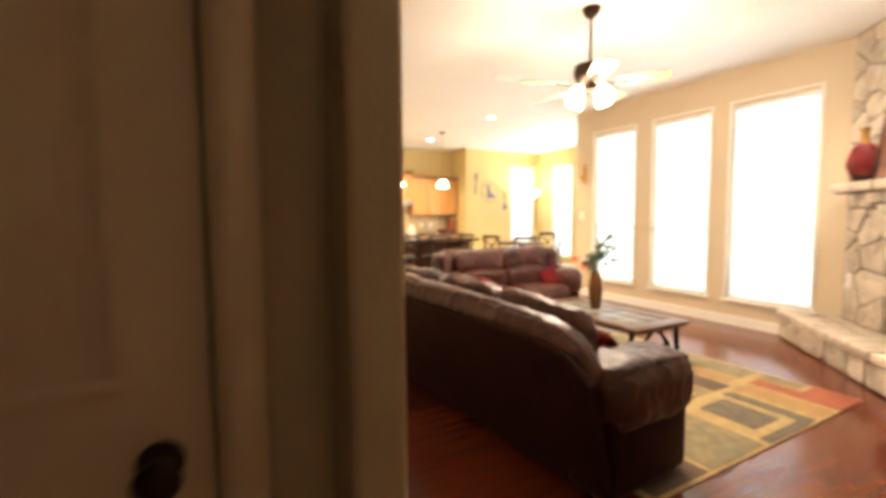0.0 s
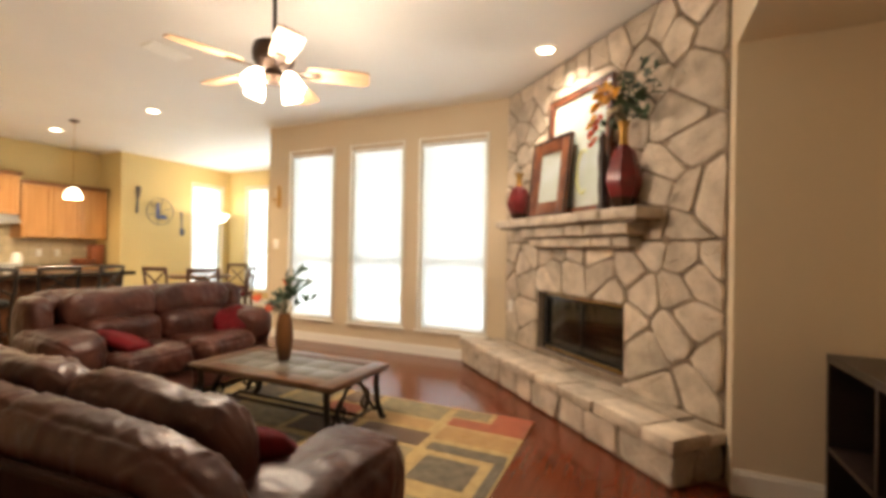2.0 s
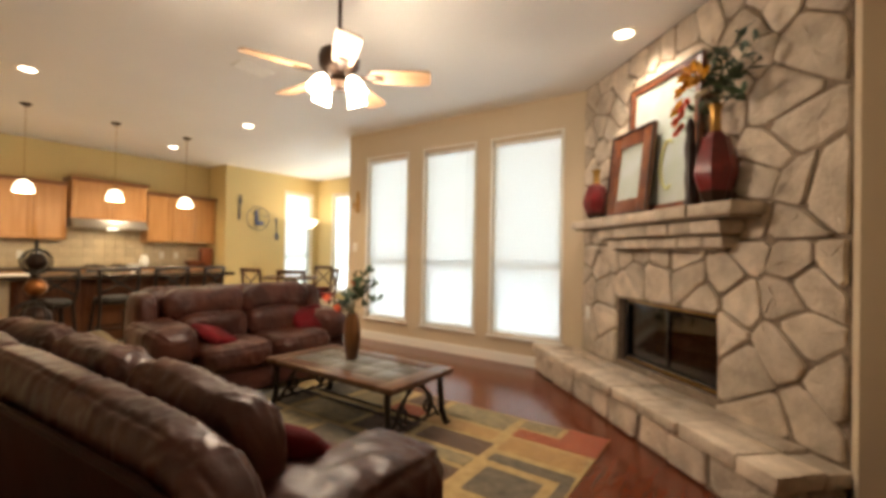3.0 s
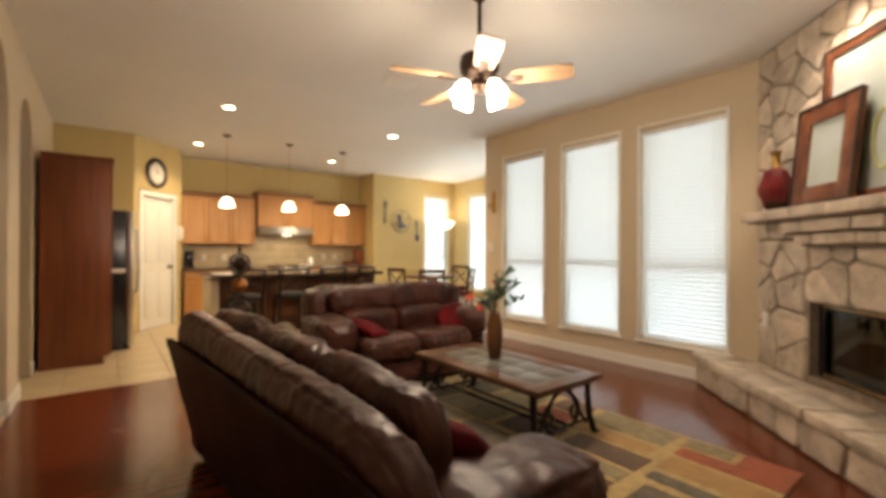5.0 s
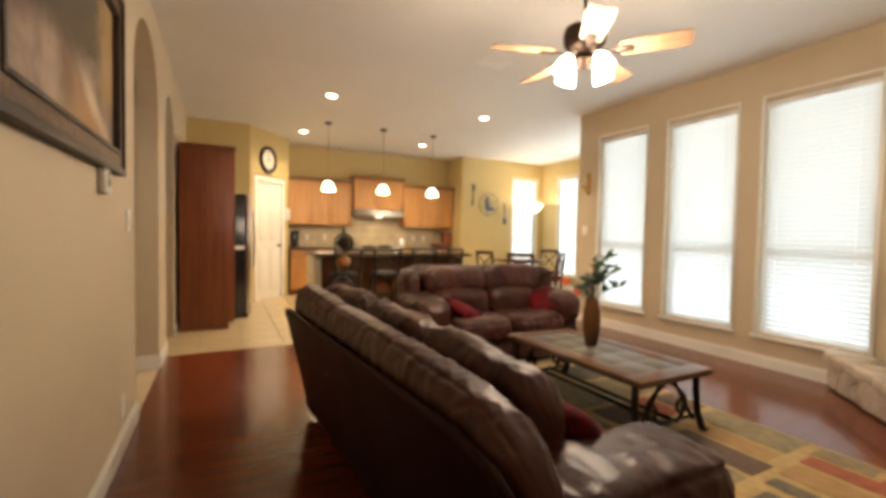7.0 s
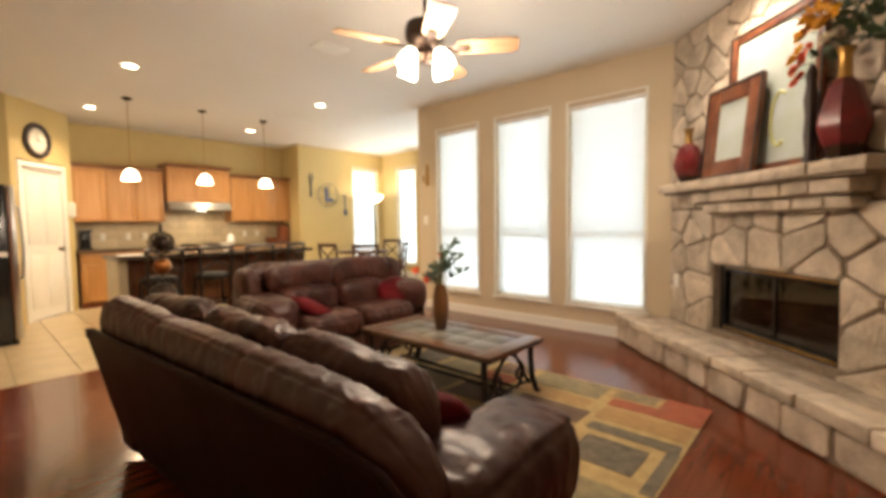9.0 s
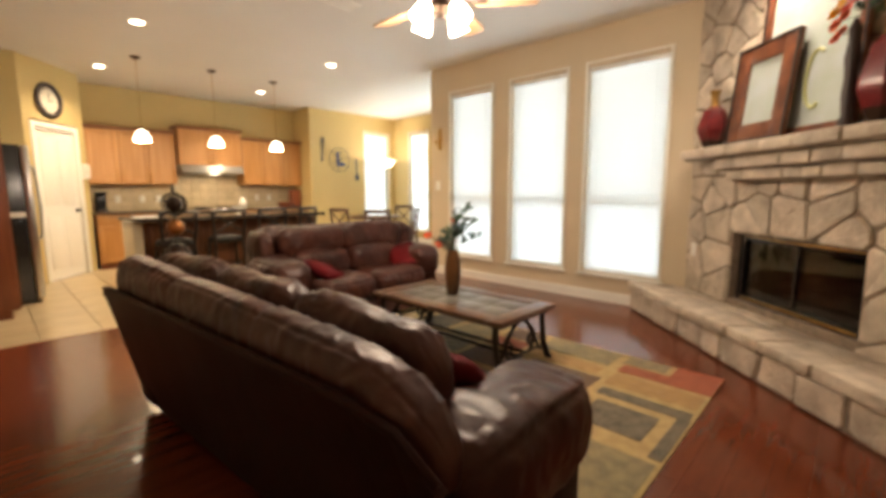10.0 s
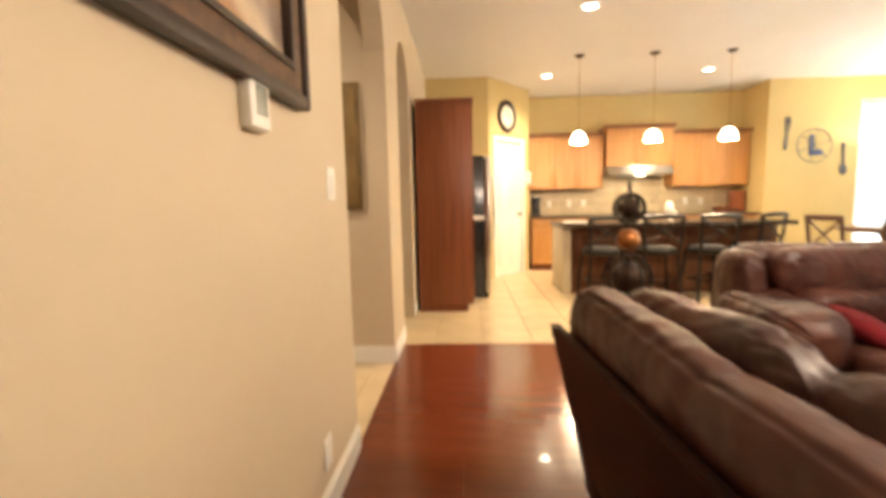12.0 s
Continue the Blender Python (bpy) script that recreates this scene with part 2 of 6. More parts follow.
def finish(bm, mat, smooth=None):
    bmesh.ops.recalc_face_normals(bm, faces=bm.faces)
    me = bpy.data.meshes.new("mesh")
    bm.to_mesh(me)
    bm.free()
    me.materials.append(mat)
    if smooth:
        me.shade_smooth()
        if smooth < 180:
            me.set_sharp_from_angle(angle=radians(smooth))
    return me


def part(name, bm, mat, parent=None, label="", smooth=40):
    """Links a bmesh as one mesh object under a thing or a part."""
    ob = new(name, finish(bm, mat, smooth))
    ob.parent = parent
    if label:
        ob["label"] = label
    return ob


def thing(name, label, category, group="", at=(0, 0, 0), turn=0):
    ob = new(name)
    ob.empty_display_size = 0.1
    ob.matrix_basis = pose(*at, 0, 0, turn)
    return tagged(ob, label, category, group)


def one(name, bm, mat, label, category, group="", kind="", smooth=40):
    return tagged(part(name, bm, mat, None, "", smooth), label, category, group, kind)


def setting(name, bm, mat, label, category="wall", smooth=None):
    return tagged(part(name, bm, mat, None, "", smooth), label, category, "", "structure")


# ---- the large structure ----
H = 2.85                      # ceiling
LW, EW = 1.05, 6.0            # inner faces of the picture wall and the window wall
TILE_Y = 4.88                 # where wood meets tile
BACK = 9.1                    # kitchen's back wall
DIN_Y, NOOK_X = 8.42, 8.35    # dining wall and nook's far wall
SOUTH = -0.30                 # plane of the wall right of the fireplace

setting("floor", boxed(-2.5, 9.0, -3.2, 9.6, -0.12, -0.012), GROUT, "sub-floor under the boards and tiles", "floor")

# picture wall with two arches
def arch_wall(x0, x1, y0, y1, openings):
    bm = bmesh.new()
    y = y0
    for a, b, spring, top in openings:
        box(bm, x0, x1, y, a, 0, H)
        n = 14
        mid, half = (a + b) / 2, (b - a) / 2
        arc = [(mid - half * math.cos(math.pi * i / n), spring + (top - spring) * math.sin(math.pi * i / n)) for i in range(n + 1)]
        for (ya, za), (yb, zb) in zip(arc, arc[1:]):
            vs = [bm.verts.new(p) for p in ((x0, ya, za), (x0, yb, zb), (x0, yb, H), (x0, ya, H), (x1, ya, za), (x1, yb, zb), (x1, yb, H), (x1, ya, H))]
            for f in ((0, 1, 2, 3), (7, 6, 5, 4), (0, 4, 5, 1), (3, 2, 6, 7), (0, 3, 7, 4), (1, 5, 6, 2)):
                bm.faces.new([vs[i] for i in f])
        y = b
    box(bm, x0, x1, y, y1, 0, H)
    return bm


setting("wall_west", arch_wall(LW - 0.14, LW, 0.38, 7.75, [(3.40, 4.5, 2.16, 2.62), (5.03, 5.72, 2.18, 2.50)]), WALL, "tan painted wall with two arched openings")
# hall behind the arches
setting("wall_hall_back", boxed(-1.0, -0.86, 1.5, 8.0, 0, H), WALL, "tan painted hall wall behind the arches")
setting("wall_hall_inner", boxed(-0.86, LW - 0.14, 4.505, 4.64, 0, H), WALL, "tan painted hall wall beyond the first arch")
setting("wall_hall_end", boxed(-0.86, LW - 0.14, 7.75, 7.89, 0, H), WALL, "tan painted wall that closes the hall")
# entry hall with its door, where the walk begins
setting("wall_entry_north", boxed(-1.6, LW - 0.14, 0.38, 0.52, 0, H), WALL, "tan painted entry wall beside the closed door")
setting("wall_entry_west", boxed(-1.74, -1.6, -2.2, 0.42, 0, H), WALL, "tan painted entry wall")
setting("wall_entry_south", boxed(-1.6, LW, -2.2, -2.06, 0, H), WALL, "tan painted entry wall")
setting("wall_south_west", boxed(LW - 0.14, LW, -2.06, -1.15, 0, H), WALL, "tan painted wall beside the entry opening")
# south wall with the niche
NX0, NX1, NBACK, NTOP = 1.9, 4.13, -0.98, 2.30
bm = boxed(NX1, 6.2, SOUTH - 0.9, SOUTH, 0, H)
box(bm, NX0, NX1, SOUTH - 0.14, SOUTH, NTOP, H)
box(bm, LW, NX1, NBACK - 0.14, NBACK, 0, H)
box(bm, NX0, NX1, NBACK, SOUTH - 0.14, NTOP, NTOP + 0.1)
box(bm, NX0 - 0.14, NX0, NBACK, SOUTH, 0, H)
setting("wall_south", bm, WALL, "tan painted wall with a deep niche")
# window wall
WIN = [(3.72, 4.42), (2.70, 3.43), (1.66, 2.46)]
WZ0, WZ1 = 0.30, 2.46
bm = bmesh.new()
ys = [1.0] + [v for a, b in sorted(WIN) for v in (a, b)] + [4.8]
for a, b in zip(ys[0::2], ys[1::2]):
    box(bm, EW, EW + 0.16, a, b, 0, H)
for a, b in WIN:
    box(bm, EW, EW + 0.16, a, b, 0, WZ0)
    box(bm, EW, EW + 0.16, a, b, WZ1, H)
setting("wall_east", bm, WALL, "tan painted wall with three tall windows")
# nook
setting("wall_nook_south", boxed(EW + 0.16, NOOK_X + 0.15, 4.64, 4.8, 0, H), WALL, "tan painted wall of the breakfast nook")
NW1, NW2 = (7.50, 8.18), (7.27, 7.86)
bm = bmesh.new()
for a, b in ((6.15, NW1[0]), (NW1[1], NOOK_X)):
    box(bm, a, b, DIN_Y, DIN_Y + 0.15, 0, H)
box(bm, *NW1, DIN_Y, DIN_Y + 0.15, 0, 0.3)
box(bm, *NW1, DIN_Y, DIN_Y + 0.15, 2.46, H)
setting("wall_north_dining", bm, WALL_K, "yellow-tan painted dining wall with a window")
bm = bmesh.new()
for a, b in ((4.8, 5.3), (6.3, NW2[0]), (NW2[1], DIN_Y + 0.15)):
    box(bm, NOOK_X, NOOK_X + 0.15, a, b, 0, H)
for a, b in ((5.3, 6.3), NW2):
    box(bm, NOOK_X, NOOK_X + 0.15, a, b, 0, 0.3)
    box(bm, NOOK_X, NOOK_X + 0.15, a, b, 2.46, H)
setting("wall_east_nook", bm, WALL_K, "yellow-tan painted nook wall with windows")
# kitchen
bm = boxed(2.5, 6.3, BACK, BACK + 0.15, 0, H)
box(bm, 6.15, 6.3, DIN_Y + 0.15, BACK, 0, H)
setting("wall_north", bm, WALL_K, "yellow-tan painted kitchen wall")
PA, PB = Vector((1.92, 7.75, 0)), Vector((2.6, 8.55, 0))
bm = boxed(LW, 1.92, 7.75, 7.89, 0, H)
box(bm, 2.46, 2.6, 8.56, BACK, 0, H)
setting("wall_pantry_side", bm, WALL_K, "yellow-tan painted wall beside the pantry")
PDIR = (PB - PA).normalized()
PLEN = (PB - PA).length
PANG = math.degrees(math.atan2(PDIR.y, PDIR.x))
PM = pose(PA.x, PA.y, 0, 0, 0, PANG)
bm = boxed(0, PLEN, 0, 0.14, 2.09, H, m=PM)
box(bm, 0, 0.10, 0, 0.14, 0, 2.09, m=PM)
box(bm, 0.92, PLEN, 0, 0.14, 0, 2.09, m=PM)
setting("wall_pantry", bm, WALL_K, "yellow-tan painted diagonal pantry wall")
setting("ceiling", boxed(-2.5, 9.0, -3.2, 9.6, H, H + 0.12), CEIL, "off-white textured flat ceiling", "ceiling")

# chimney core, set at 45 degrees in the corner; its own frame: x along the face, -y into the room
FM = pose(EW, 1.42, 0, 0, 0, 225)
U0, U1 = 0.0, 2.43
FB = (0.62, 1.69, 0.33, 0.85)
bm = boxed(U0 + 0.02, FB[0], -0.004, 0.7, 0, H, m=FM)
box(bm, FB[1], U1, -0.004, 0.7, 0, H, m=FM)
box(bm, FB[0], FB[1], -0.004, 0.7, FB[3], H, m=FM)
box(bm, FB[0], FB[1], -0.004, 0.7, 0, FB[2], m=FM)
box(bm, FB[0], FB[1], 0.62, 0.7, FB[2], FB[3], m=FM)
setting("wall_chimney", bm, MORTAR, "dark mortar bed behind the fireplace stones")
setting("ground", boxed(-60, 90, -60, 90, -0.6, -0.4), material("dry_lawn", (0.10, 0.11, 0.05), 0.9, second=(0.16, 0.14, 0.08), scale=0.6), "dry lawn outside the windows", "ground")


# ---- windows, blinds and trim ----
BRASS = material("aged_brass", (0.45, 0.27, 0.08), 0.35, metal=0.9, second=(0.30, 0.17, 0.05), scale=15)
GLASS = clear_glass("window_glass")
SLAT_MESH = {}


def window(name, a, b, z0, z1, m, depth=0.16, rail=1.07):
    """A sash window with blind in an opening a..b; local x along the wall, -y into the room."""
    w = new(name)
    w.matrix_basis = m
    tagged(w, "tall white window with closed white slatted blind", "window", "", "structure")
    bm = bmesh.new()
    t = 0.035
    for x0, x1, q0, q1 in ((a, a + t, z0, z1), (b - t, b, z0, z1), (a + t, b - t, z0, z0 + t), (a + t, b - t, z1 - t, z1), (a + t, b - t, rail - 0.025, rail + 0.025)):
        box(bm, x0, x1, 0.085, 0.125, q0, q1, 0.004)
    part("window_frame", bm, TRIM, w)
    for q0, q1 in ((z0 + t, rail - 0.025), (rail + 0.025, z1 - t)):
        p = part("pane", boxed(a + t, b - t, 0.102, 0.108, q0, q1), GLASS, w)
        p.visible_shadow = False
    bm = bmesh.new()
    for x0, x1, q0, q1 in ((a - 0.03, a, z0 - 0.01, z1 + 0.03), (b, b + 0.03, z0 - 0.01, z1 + 0.03), (a - 0.03, b + 0.03, z1 + 0.03, z1 + 0.05)):
        box(bm, x0, x1, -0.012, -0.001, q0, q1, 0.003)
    part("casing", bm, TRIM, w)
    part("window_sill", boxed(a - 0.05, b + 0.05, -0.035, 0.08, z0 - 0.03, z0 - 0.004, 0.006), TRIM, w)
    part("blind_headrail", boxed(a + 0.006, b - 0.006, 0.015, 0.065, z1 - 0.055, z1 - 0.002, 0.004), BLIND_RAIL, w)
    part("blind_bottom_rail", boxed(a + 0.01, b - 0.01, 0.025, 0.06, z0 + 0.01, z0 + 0.03, 0.004), BLIND_RAIL, w)
    key = round(b - a, 3)
    if key not in SLAT_MESH:
        h = key / 2 - 0.008
        bm = bmesh.new()
        n = 3
        tilt = radians(-60)
        rows = []
        for i in range(n + 1):
            s = (i / n - 0.5) * 0.05
            bow = 0.003 * (1 - (2 * i / n - 1) ** 2)
            y, z = s * math.cos(tilt) - bow * math.sin(tilt), s * math.sin(tilt) + bow * math.cos(tilt)
            rows.append([bm.verts.new((x, y + o, z)) for x in (-h, h) for o in (0, 0.002)])
        for p, q in zip(rows, rows[1:]):
            bm.faces.new((p[0], p[2], q[2], q[0]))
            bm.faces.new((p[1], q[1], q[3], p[3]))
        SLAT_MESH[key] = finish(bm, BLIND)
    count = int((z1 - z0 - 0.09) / 0.043)
    for i in range(count):
        s = new("slat", SLAT_MESH[key])
        s.parent = w
        s.location = ((a + b) / 2, 0.042, z0 + 0.055 + i * 0.043)
    bm = bmesh.new()
    for x in (a + 0.12, b - 0.12):
        tube(bm, [(x, 0.02, z0 + 0.03), (x, 0.02, z1 - 0.05)], 0.0015, 5)
    part("ladder_cord", bm, BLIND_RAIL, w)
    return w


BLIND_RAIL = material("white_blind_rail", (0.82, 0.81, 0.78), 0.5)
EAST = pose(EW, 0, 0, 0, 0, -90)      # local x = -world y, local y = +world x
NORTH = pose(0, DIN_Y, 0)
NOOK = pose(NOOK_X, 0, 0, 0, 0, -90)
for i, (a, b) in enumerate(WIN):
    window("window_%d" % (i + 1), -b, -a, WZ0, WZ1, EAST)
window("window_4", NW1[0], NW1[1], 0.3, 2.46, NORTH)
window("window_5", -NW2[1], -NW2[0], 0.3, 2.46, NOOK)
# Unseen nook window, added so daylight can fill the dining wall.
window("window_6", -6.3, -5.3, 0.3, 2.46, NOOK)

# daylight in the openings, just outside the glass
DAY = (0.79, 0.925, 1.0)
for a, b in WIN:
    area_lamp("window_daylight", (EW + 0.24, (a + b) / 2, (WZ0 + WZ1) / 2), (0, (a + b) / 2, (WZ0 + WZ1) / 2), b - a + 0.1, WZ1 - WZ0 + 0.1, 28, DAY)
area_lamp("window_daylight", ((NW1[0] + NW1[1]) / 2, DIN_Y + 0.24, 1.38), ((NW1[0] + NW1[1]) / 2, 0, 1.38), 0.75, 2.2, 30, DAY)
area_lamp("window_daylight", (NOOK_X + 0.24, (NW2[0] + NW2[1]) / 2, 1.38), (0, (NW2[0] + NW2[1]) / 2, 1.38), 0.7, 2.2, 34, DAY)
# Lamp behind the added unseen window, far stronger to brighten the dining wall.
area_lamp("window_daylight", (NOOK_X + 0.24, 5.8, 1.38), (0, 5.8, 1.38), 1.0, 2.2, 130, DAY)


def skirting(x0, y0, x1, y1, side, h=0.12):
    """A baseboard along a wall from one end to the other; side: the way it stands proud."""
    a, b = Vector((x0, y0, 0)), Vector((x1, y1, 0))
    d = (b - a)
    ang = math.degrees(math.atan2(d.y, d.x))
    bm = bmesh.new()
    box(bm, 0, d.length, 0.001, 0.014, 0.001, h - 0.02)
    box(bm, 0, d.length, 0.001, 0.009, h - 0.02, h, 0.003)
    ob = setting("baseboard", bm, TRIM, "white painted baseboard", "baseboard")
    ob.matrix_basis = pose(x0, y0, 0, 0, 0, ang) if side > 0 else pose(x1, y1, 0, 0, 0, ang + 180)
    return ob


skirting(LW, 0.28, LW, 3.40, -1)
skirting(LW, 4.5, LW, 5.03, -1)
skirting(LW, 5.72, LW, 5.9, -1)
skirting(LW - 0.14, 4.505, -0.86, 4.505, 1)
skirting(LW, 4.5, LW - 0.14, 4.5, 1)
skirting(EW, 4.8, EW, 1.72, -1, 0.115)
skirting(NX1, SOUTH - 0.001, NX1, NBACK, -1, 0.13)
skirting(NX1, NBACK, NX0, NBACK, -1, 0.13)
skirting(6.15, DIN_Y, NOOK_X, DIN_Y, -1)
skirting(NOOK_X, DIN_Y, NOOK_X, 4.8, -1)
skirting(-1.6, 0.38, -0.07, 0.38, -1)

# ---- entry door, closed, in the wall where the walk begins ----
DX0, DX1 = 0.01, 0.77
# White door paint; the entry's warm light is mixed into this tan.
ENTRY_WARMLIT = material("warm_lit_door_paint", (0.82, 0.66, 0.48), 0.45, second=(0.78, 0.62, 0.44), scale=2)
door = new("door_1")
tagged(door, "closed panelled door with dark knob in a painted frame", "door", "", "structure")
bm = boxed(DX0, DX1, 0.362, 0.376, 0.01, 2.03)
for z0, z1 in ((0.12, 0.85), (1.02, 1.92)):
    for x0, x1 in ((DX0 + 0.10, DX0 + 0.34), (DX1 - 0.34, DX1 - 0.10)):
        for q in ((x0, x1, z0, z0 + 0.02), (x0, x1, z1 - 0.02, z1), (x0, x0 + 0.02, z0 + 0.02, z1 - 0.02), (x1 - 0.02, x1, z0 + 0.02, z1 - 0.02)):
            box(bm, q[0], q[1], 0.354, 0.362, q[2], q[3], 0.003)
        box(bm, x0 + 0.05, x1 - 0.05, 0.355, 0.362, z0 + 0.05, z1 - 0.05, 0.003)
part("leaf", bm, ENTRY_WARMLIT, door)
knob = bmesh.new()
lathe(knob, [(0.03, 0), (0.03, 0.006), (0.012, 0.012), (0.011, 0.035), (0.026, 0.045), (0.029, 0.06), (0.02, 0.072), (0.0, 0.075)], 20)
k = part("knob", knob, BRONZE, door, "dark bronze knob")
k.matrix_basis = pose(DX1 - 0.065, 0.362, 0.91, 90)
bm = bmesh.new()
for x0, x1, z0, z1 in ((DX1 + 0.008, DX1 + 0.075, 0, 2.10), (DX0 - 0.075, DX0 - 0.008, 0, 2.10), (DX0 - 0.008, DX1 + 0.008, 2.038, 2.10)):
    box(bm, x0, x1, 0.345, 0.379, z0, z1, 0.006)
    box(bm, x0 + 0.012, x1 - 0.012, 0.338, 0.3449, z0, z1 - 0.012, 0.003)
part("casing", bm, ENTRY_WARMLIT, door)
# rounded end of the wall at the opening
bm = boxed(LW - 0.095, LW, 0.28, 0.3795, 0.0, H, 0.012)
setting("wall_end_pier", bm, WALL, "rounded tan wall end beside the opening")

# ---- pantry door ----
door = new("door_2")
door.matrix_basis = PM
tagged(door, "closed white pantry door with small dark knob", "door", "", "structure")
bm = boxed(0.17, 0.85, 0.03, 0.065, 0.01, 2.0)
for z0, z1 in ((0.15, 0.85), (1.0, 1.88)):
    for x0, x1 in ((0.25, 0.47), (0.55, 0.77)):
        box(bm, x0, x1, 0.022, 0.03, z0, z1, 0.006)
part("leaf", bm, DOORPAINT, door)
bm = bmesh.new()
for x0, x1, z0, z1 in ((0.10, 0.165, 0, 2.07), (0.855, 0.92, 0, 2.07), (0.165, 0.855, 2.005, 2.07)):
    box(bm, x0, x1, -0.014, 0.08, z0, z1, 0.004)
part("casing", bm, TRIM, door)
knob = bmesh.new()
lathe(knob, [(0.026, 0), (0.026, 0.005), (0.01, 0.012), (0.01, 0.03), (0.024, 0.04), (0.024, 0.052), (0.0, 0.062)], 16)
part("knob", knob, BRONZE, door, "dark bronze knob").matrix_basis = pose(0.79, 0.03, 0.92, 90)

# ---- wall phone beside the pantry door ----
phone = new("wall_phone")
phone.matrix_basis = PM @ pose(0.985, 0, 1.36)
tagged(phone, "white wall phone beside the pantry door", "telephone")
part("base", boxed(-0.045, 0.045, -0.03, -0.0005, 0.0, 0.22, 0.008), TRIM, phone)
part("handset", boxed(-0.026, 0.026, -0.065, -0.0305, 0.01, 0.21, 0.012), TRIM, phone)

# ---- ceiling lights ----
WARM = (1.0, 0.80, 0.62)
AMBER = (1.0, 0.77, 0.50)
BULB = glowing("warm_lamp_glow", (1.0, 0.86, 0.62), 14)
SHADE_GLOW = glowing("lit_frosted_glass", (1.0, 0.88, 0.66), 5.0)


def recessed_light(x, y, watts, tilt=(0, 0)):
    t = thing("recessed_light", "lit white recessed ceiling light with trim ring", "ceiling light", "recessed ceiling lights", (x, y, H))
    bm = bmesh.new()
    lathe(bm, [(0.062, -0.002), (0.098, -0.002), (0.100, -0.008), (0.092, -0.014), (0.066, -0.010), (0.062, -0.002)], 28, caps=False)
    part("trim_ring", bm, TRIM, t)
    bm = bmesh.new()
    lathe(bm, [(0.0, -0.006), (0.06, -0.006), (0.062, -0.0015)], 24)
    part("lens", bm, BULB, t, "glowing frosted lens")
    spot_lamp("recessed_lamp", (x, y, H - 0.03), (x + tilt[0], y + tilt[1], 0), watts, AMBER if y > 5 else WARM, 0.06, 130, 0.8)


for x, y, q in ((2.72, 5.63, 135), (2.74, 7.82, 105), (4.87, 5.55, 150), (4.91, 7.79, 130)):
    recessed_light(x, y, q)
recessed_light(5.02, 0.85, 62, (0.35, -0.35))
# Unseen fixture, added to brighten the hall behind the arches.
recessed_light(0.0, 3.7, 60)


def pendant(x, y):
    t = thing("pendant_lamp", "lit white glass pendant lamp on a thin rod", "pendant lamp", "pendant lamps over the island", (x, y, H))
    bm = bmesh.new()
    lathe(bm, [(0.0, -0.028), (0.03, -0.026), (0.058, -0.006), (0.06, 0.0)], 24)
    part("canopy", bm, BRONZE, t)
    bm = bmesh.new()
    tube(bm, [(0, 0, -0.02), (0, 0, -0.87)], 0.0035, 8)
    part("rod", bm, BRASS, t)
    bm = bmesh.new()
    lathe(bm, [(0.012, -0.86), (0.022, -0.87), (0.024, -0.90), (0.028, -0.905)], 16)
    part("socket", bm, BRONZE, t)
    bm = bmesh.new()
    lathe(bm, [(0.026, -0.895), (0.045, -0.905), (0.070, -0.935), (0.088, -0.975), (0.100, -1.03), (0.096, -1.03), (0.084, -0.975), (0.066, -0.94), (0.042, -0.912), (0.024, -0.90)], 28)
    part("shade", bm, SHADE_GLOW, t, "glowing white glass shade")
    point_lamp("pendant_glow", (x, y, H - 1.06), 27, AMBER, 0.06)


for x in (2.98, 3.87, 4.76):
    pendant(x, 7.0)

# ---- ceiling fan ----
FAN = (3.455, 2.165)
BLADE = material("light_wood_blade", (0.45, 0.30, 0.17), 0.45, second=(0.34, 0.21, 0.11), scale=3, stretch=(1, 12, 1))
fan = thing("ceiling_fan", "ceiling fan with wooden blades and lit glass shades", "ceiling fan", "", (FAN[0], FAN[1], H))
bm = bmesh.new()
lathe(bm, [(0.0, -0.085), (0.02, -0.08), (0.05, -0.05), (0.068, -0.01), (0.07, 0)], 24)
part("canopy", bm, BRONZE, fan)
bm = bmesh.new()
tube(bm, [(0, 0, -0.07), (0, 0, -0.44)], 0.012, 12)
part("downrod", bm, BRONZE, fan)
bm = bmesh.new()
lathe(bm, [(0.02, -0.40), (0.06, -0.41), (0.115, -0.43), (0.125, -0.47), (0.12, -0.52), (0.09, -0.56), (0.05, -0.58), (0.06, -0.60), (0.07, -0.62), (0.05, -0.65), (0.0, -0.66)], 32)
part("motor", bm, BRONZE, fan)
bm = bmesh.new()
pts = [(0.20, -0.055), (0.30, -0.066), (0.48, -0.074), (0.555, -0.068), (0.57, -0.045), (0.57, 0.045), (0.555, 0.068), (0.48, 0.074), (0.30, 0.066), (0.20, 0.055)]
slab(bm, pts, -0.004, 0.004)
bmesh.ops.contextual_create(bm, geom=[v for v in bm.verts if v.co.z < 0])
blade_mesh = finish(bm, BLADE)
bm = bmesh.new()
slab(bm, [(0.10, -0.02), (0.16, -0.012), (0.20, -0.035), (0.27, -0.03), (0.28, 0), (0.27, 0.03), (0.20, 0.035), (0.16, 0.012), (0.10, 0.02)], -0.012, -0.005)
iron_mesh = finish(bm, BRONZE)
for i in range(5):
    m = pose(0, 0, -0.575, 0, 0, -54 + 72 * i) @ pose(0, 0, 0, -13, 0, 0)
    b = new("blade", blade_mesh)
    b.parent, b.matrix_basis = fan, m
    b = new("blade_iron", iron_mesh)
    b.parent, b.matrix_basis = fan, m
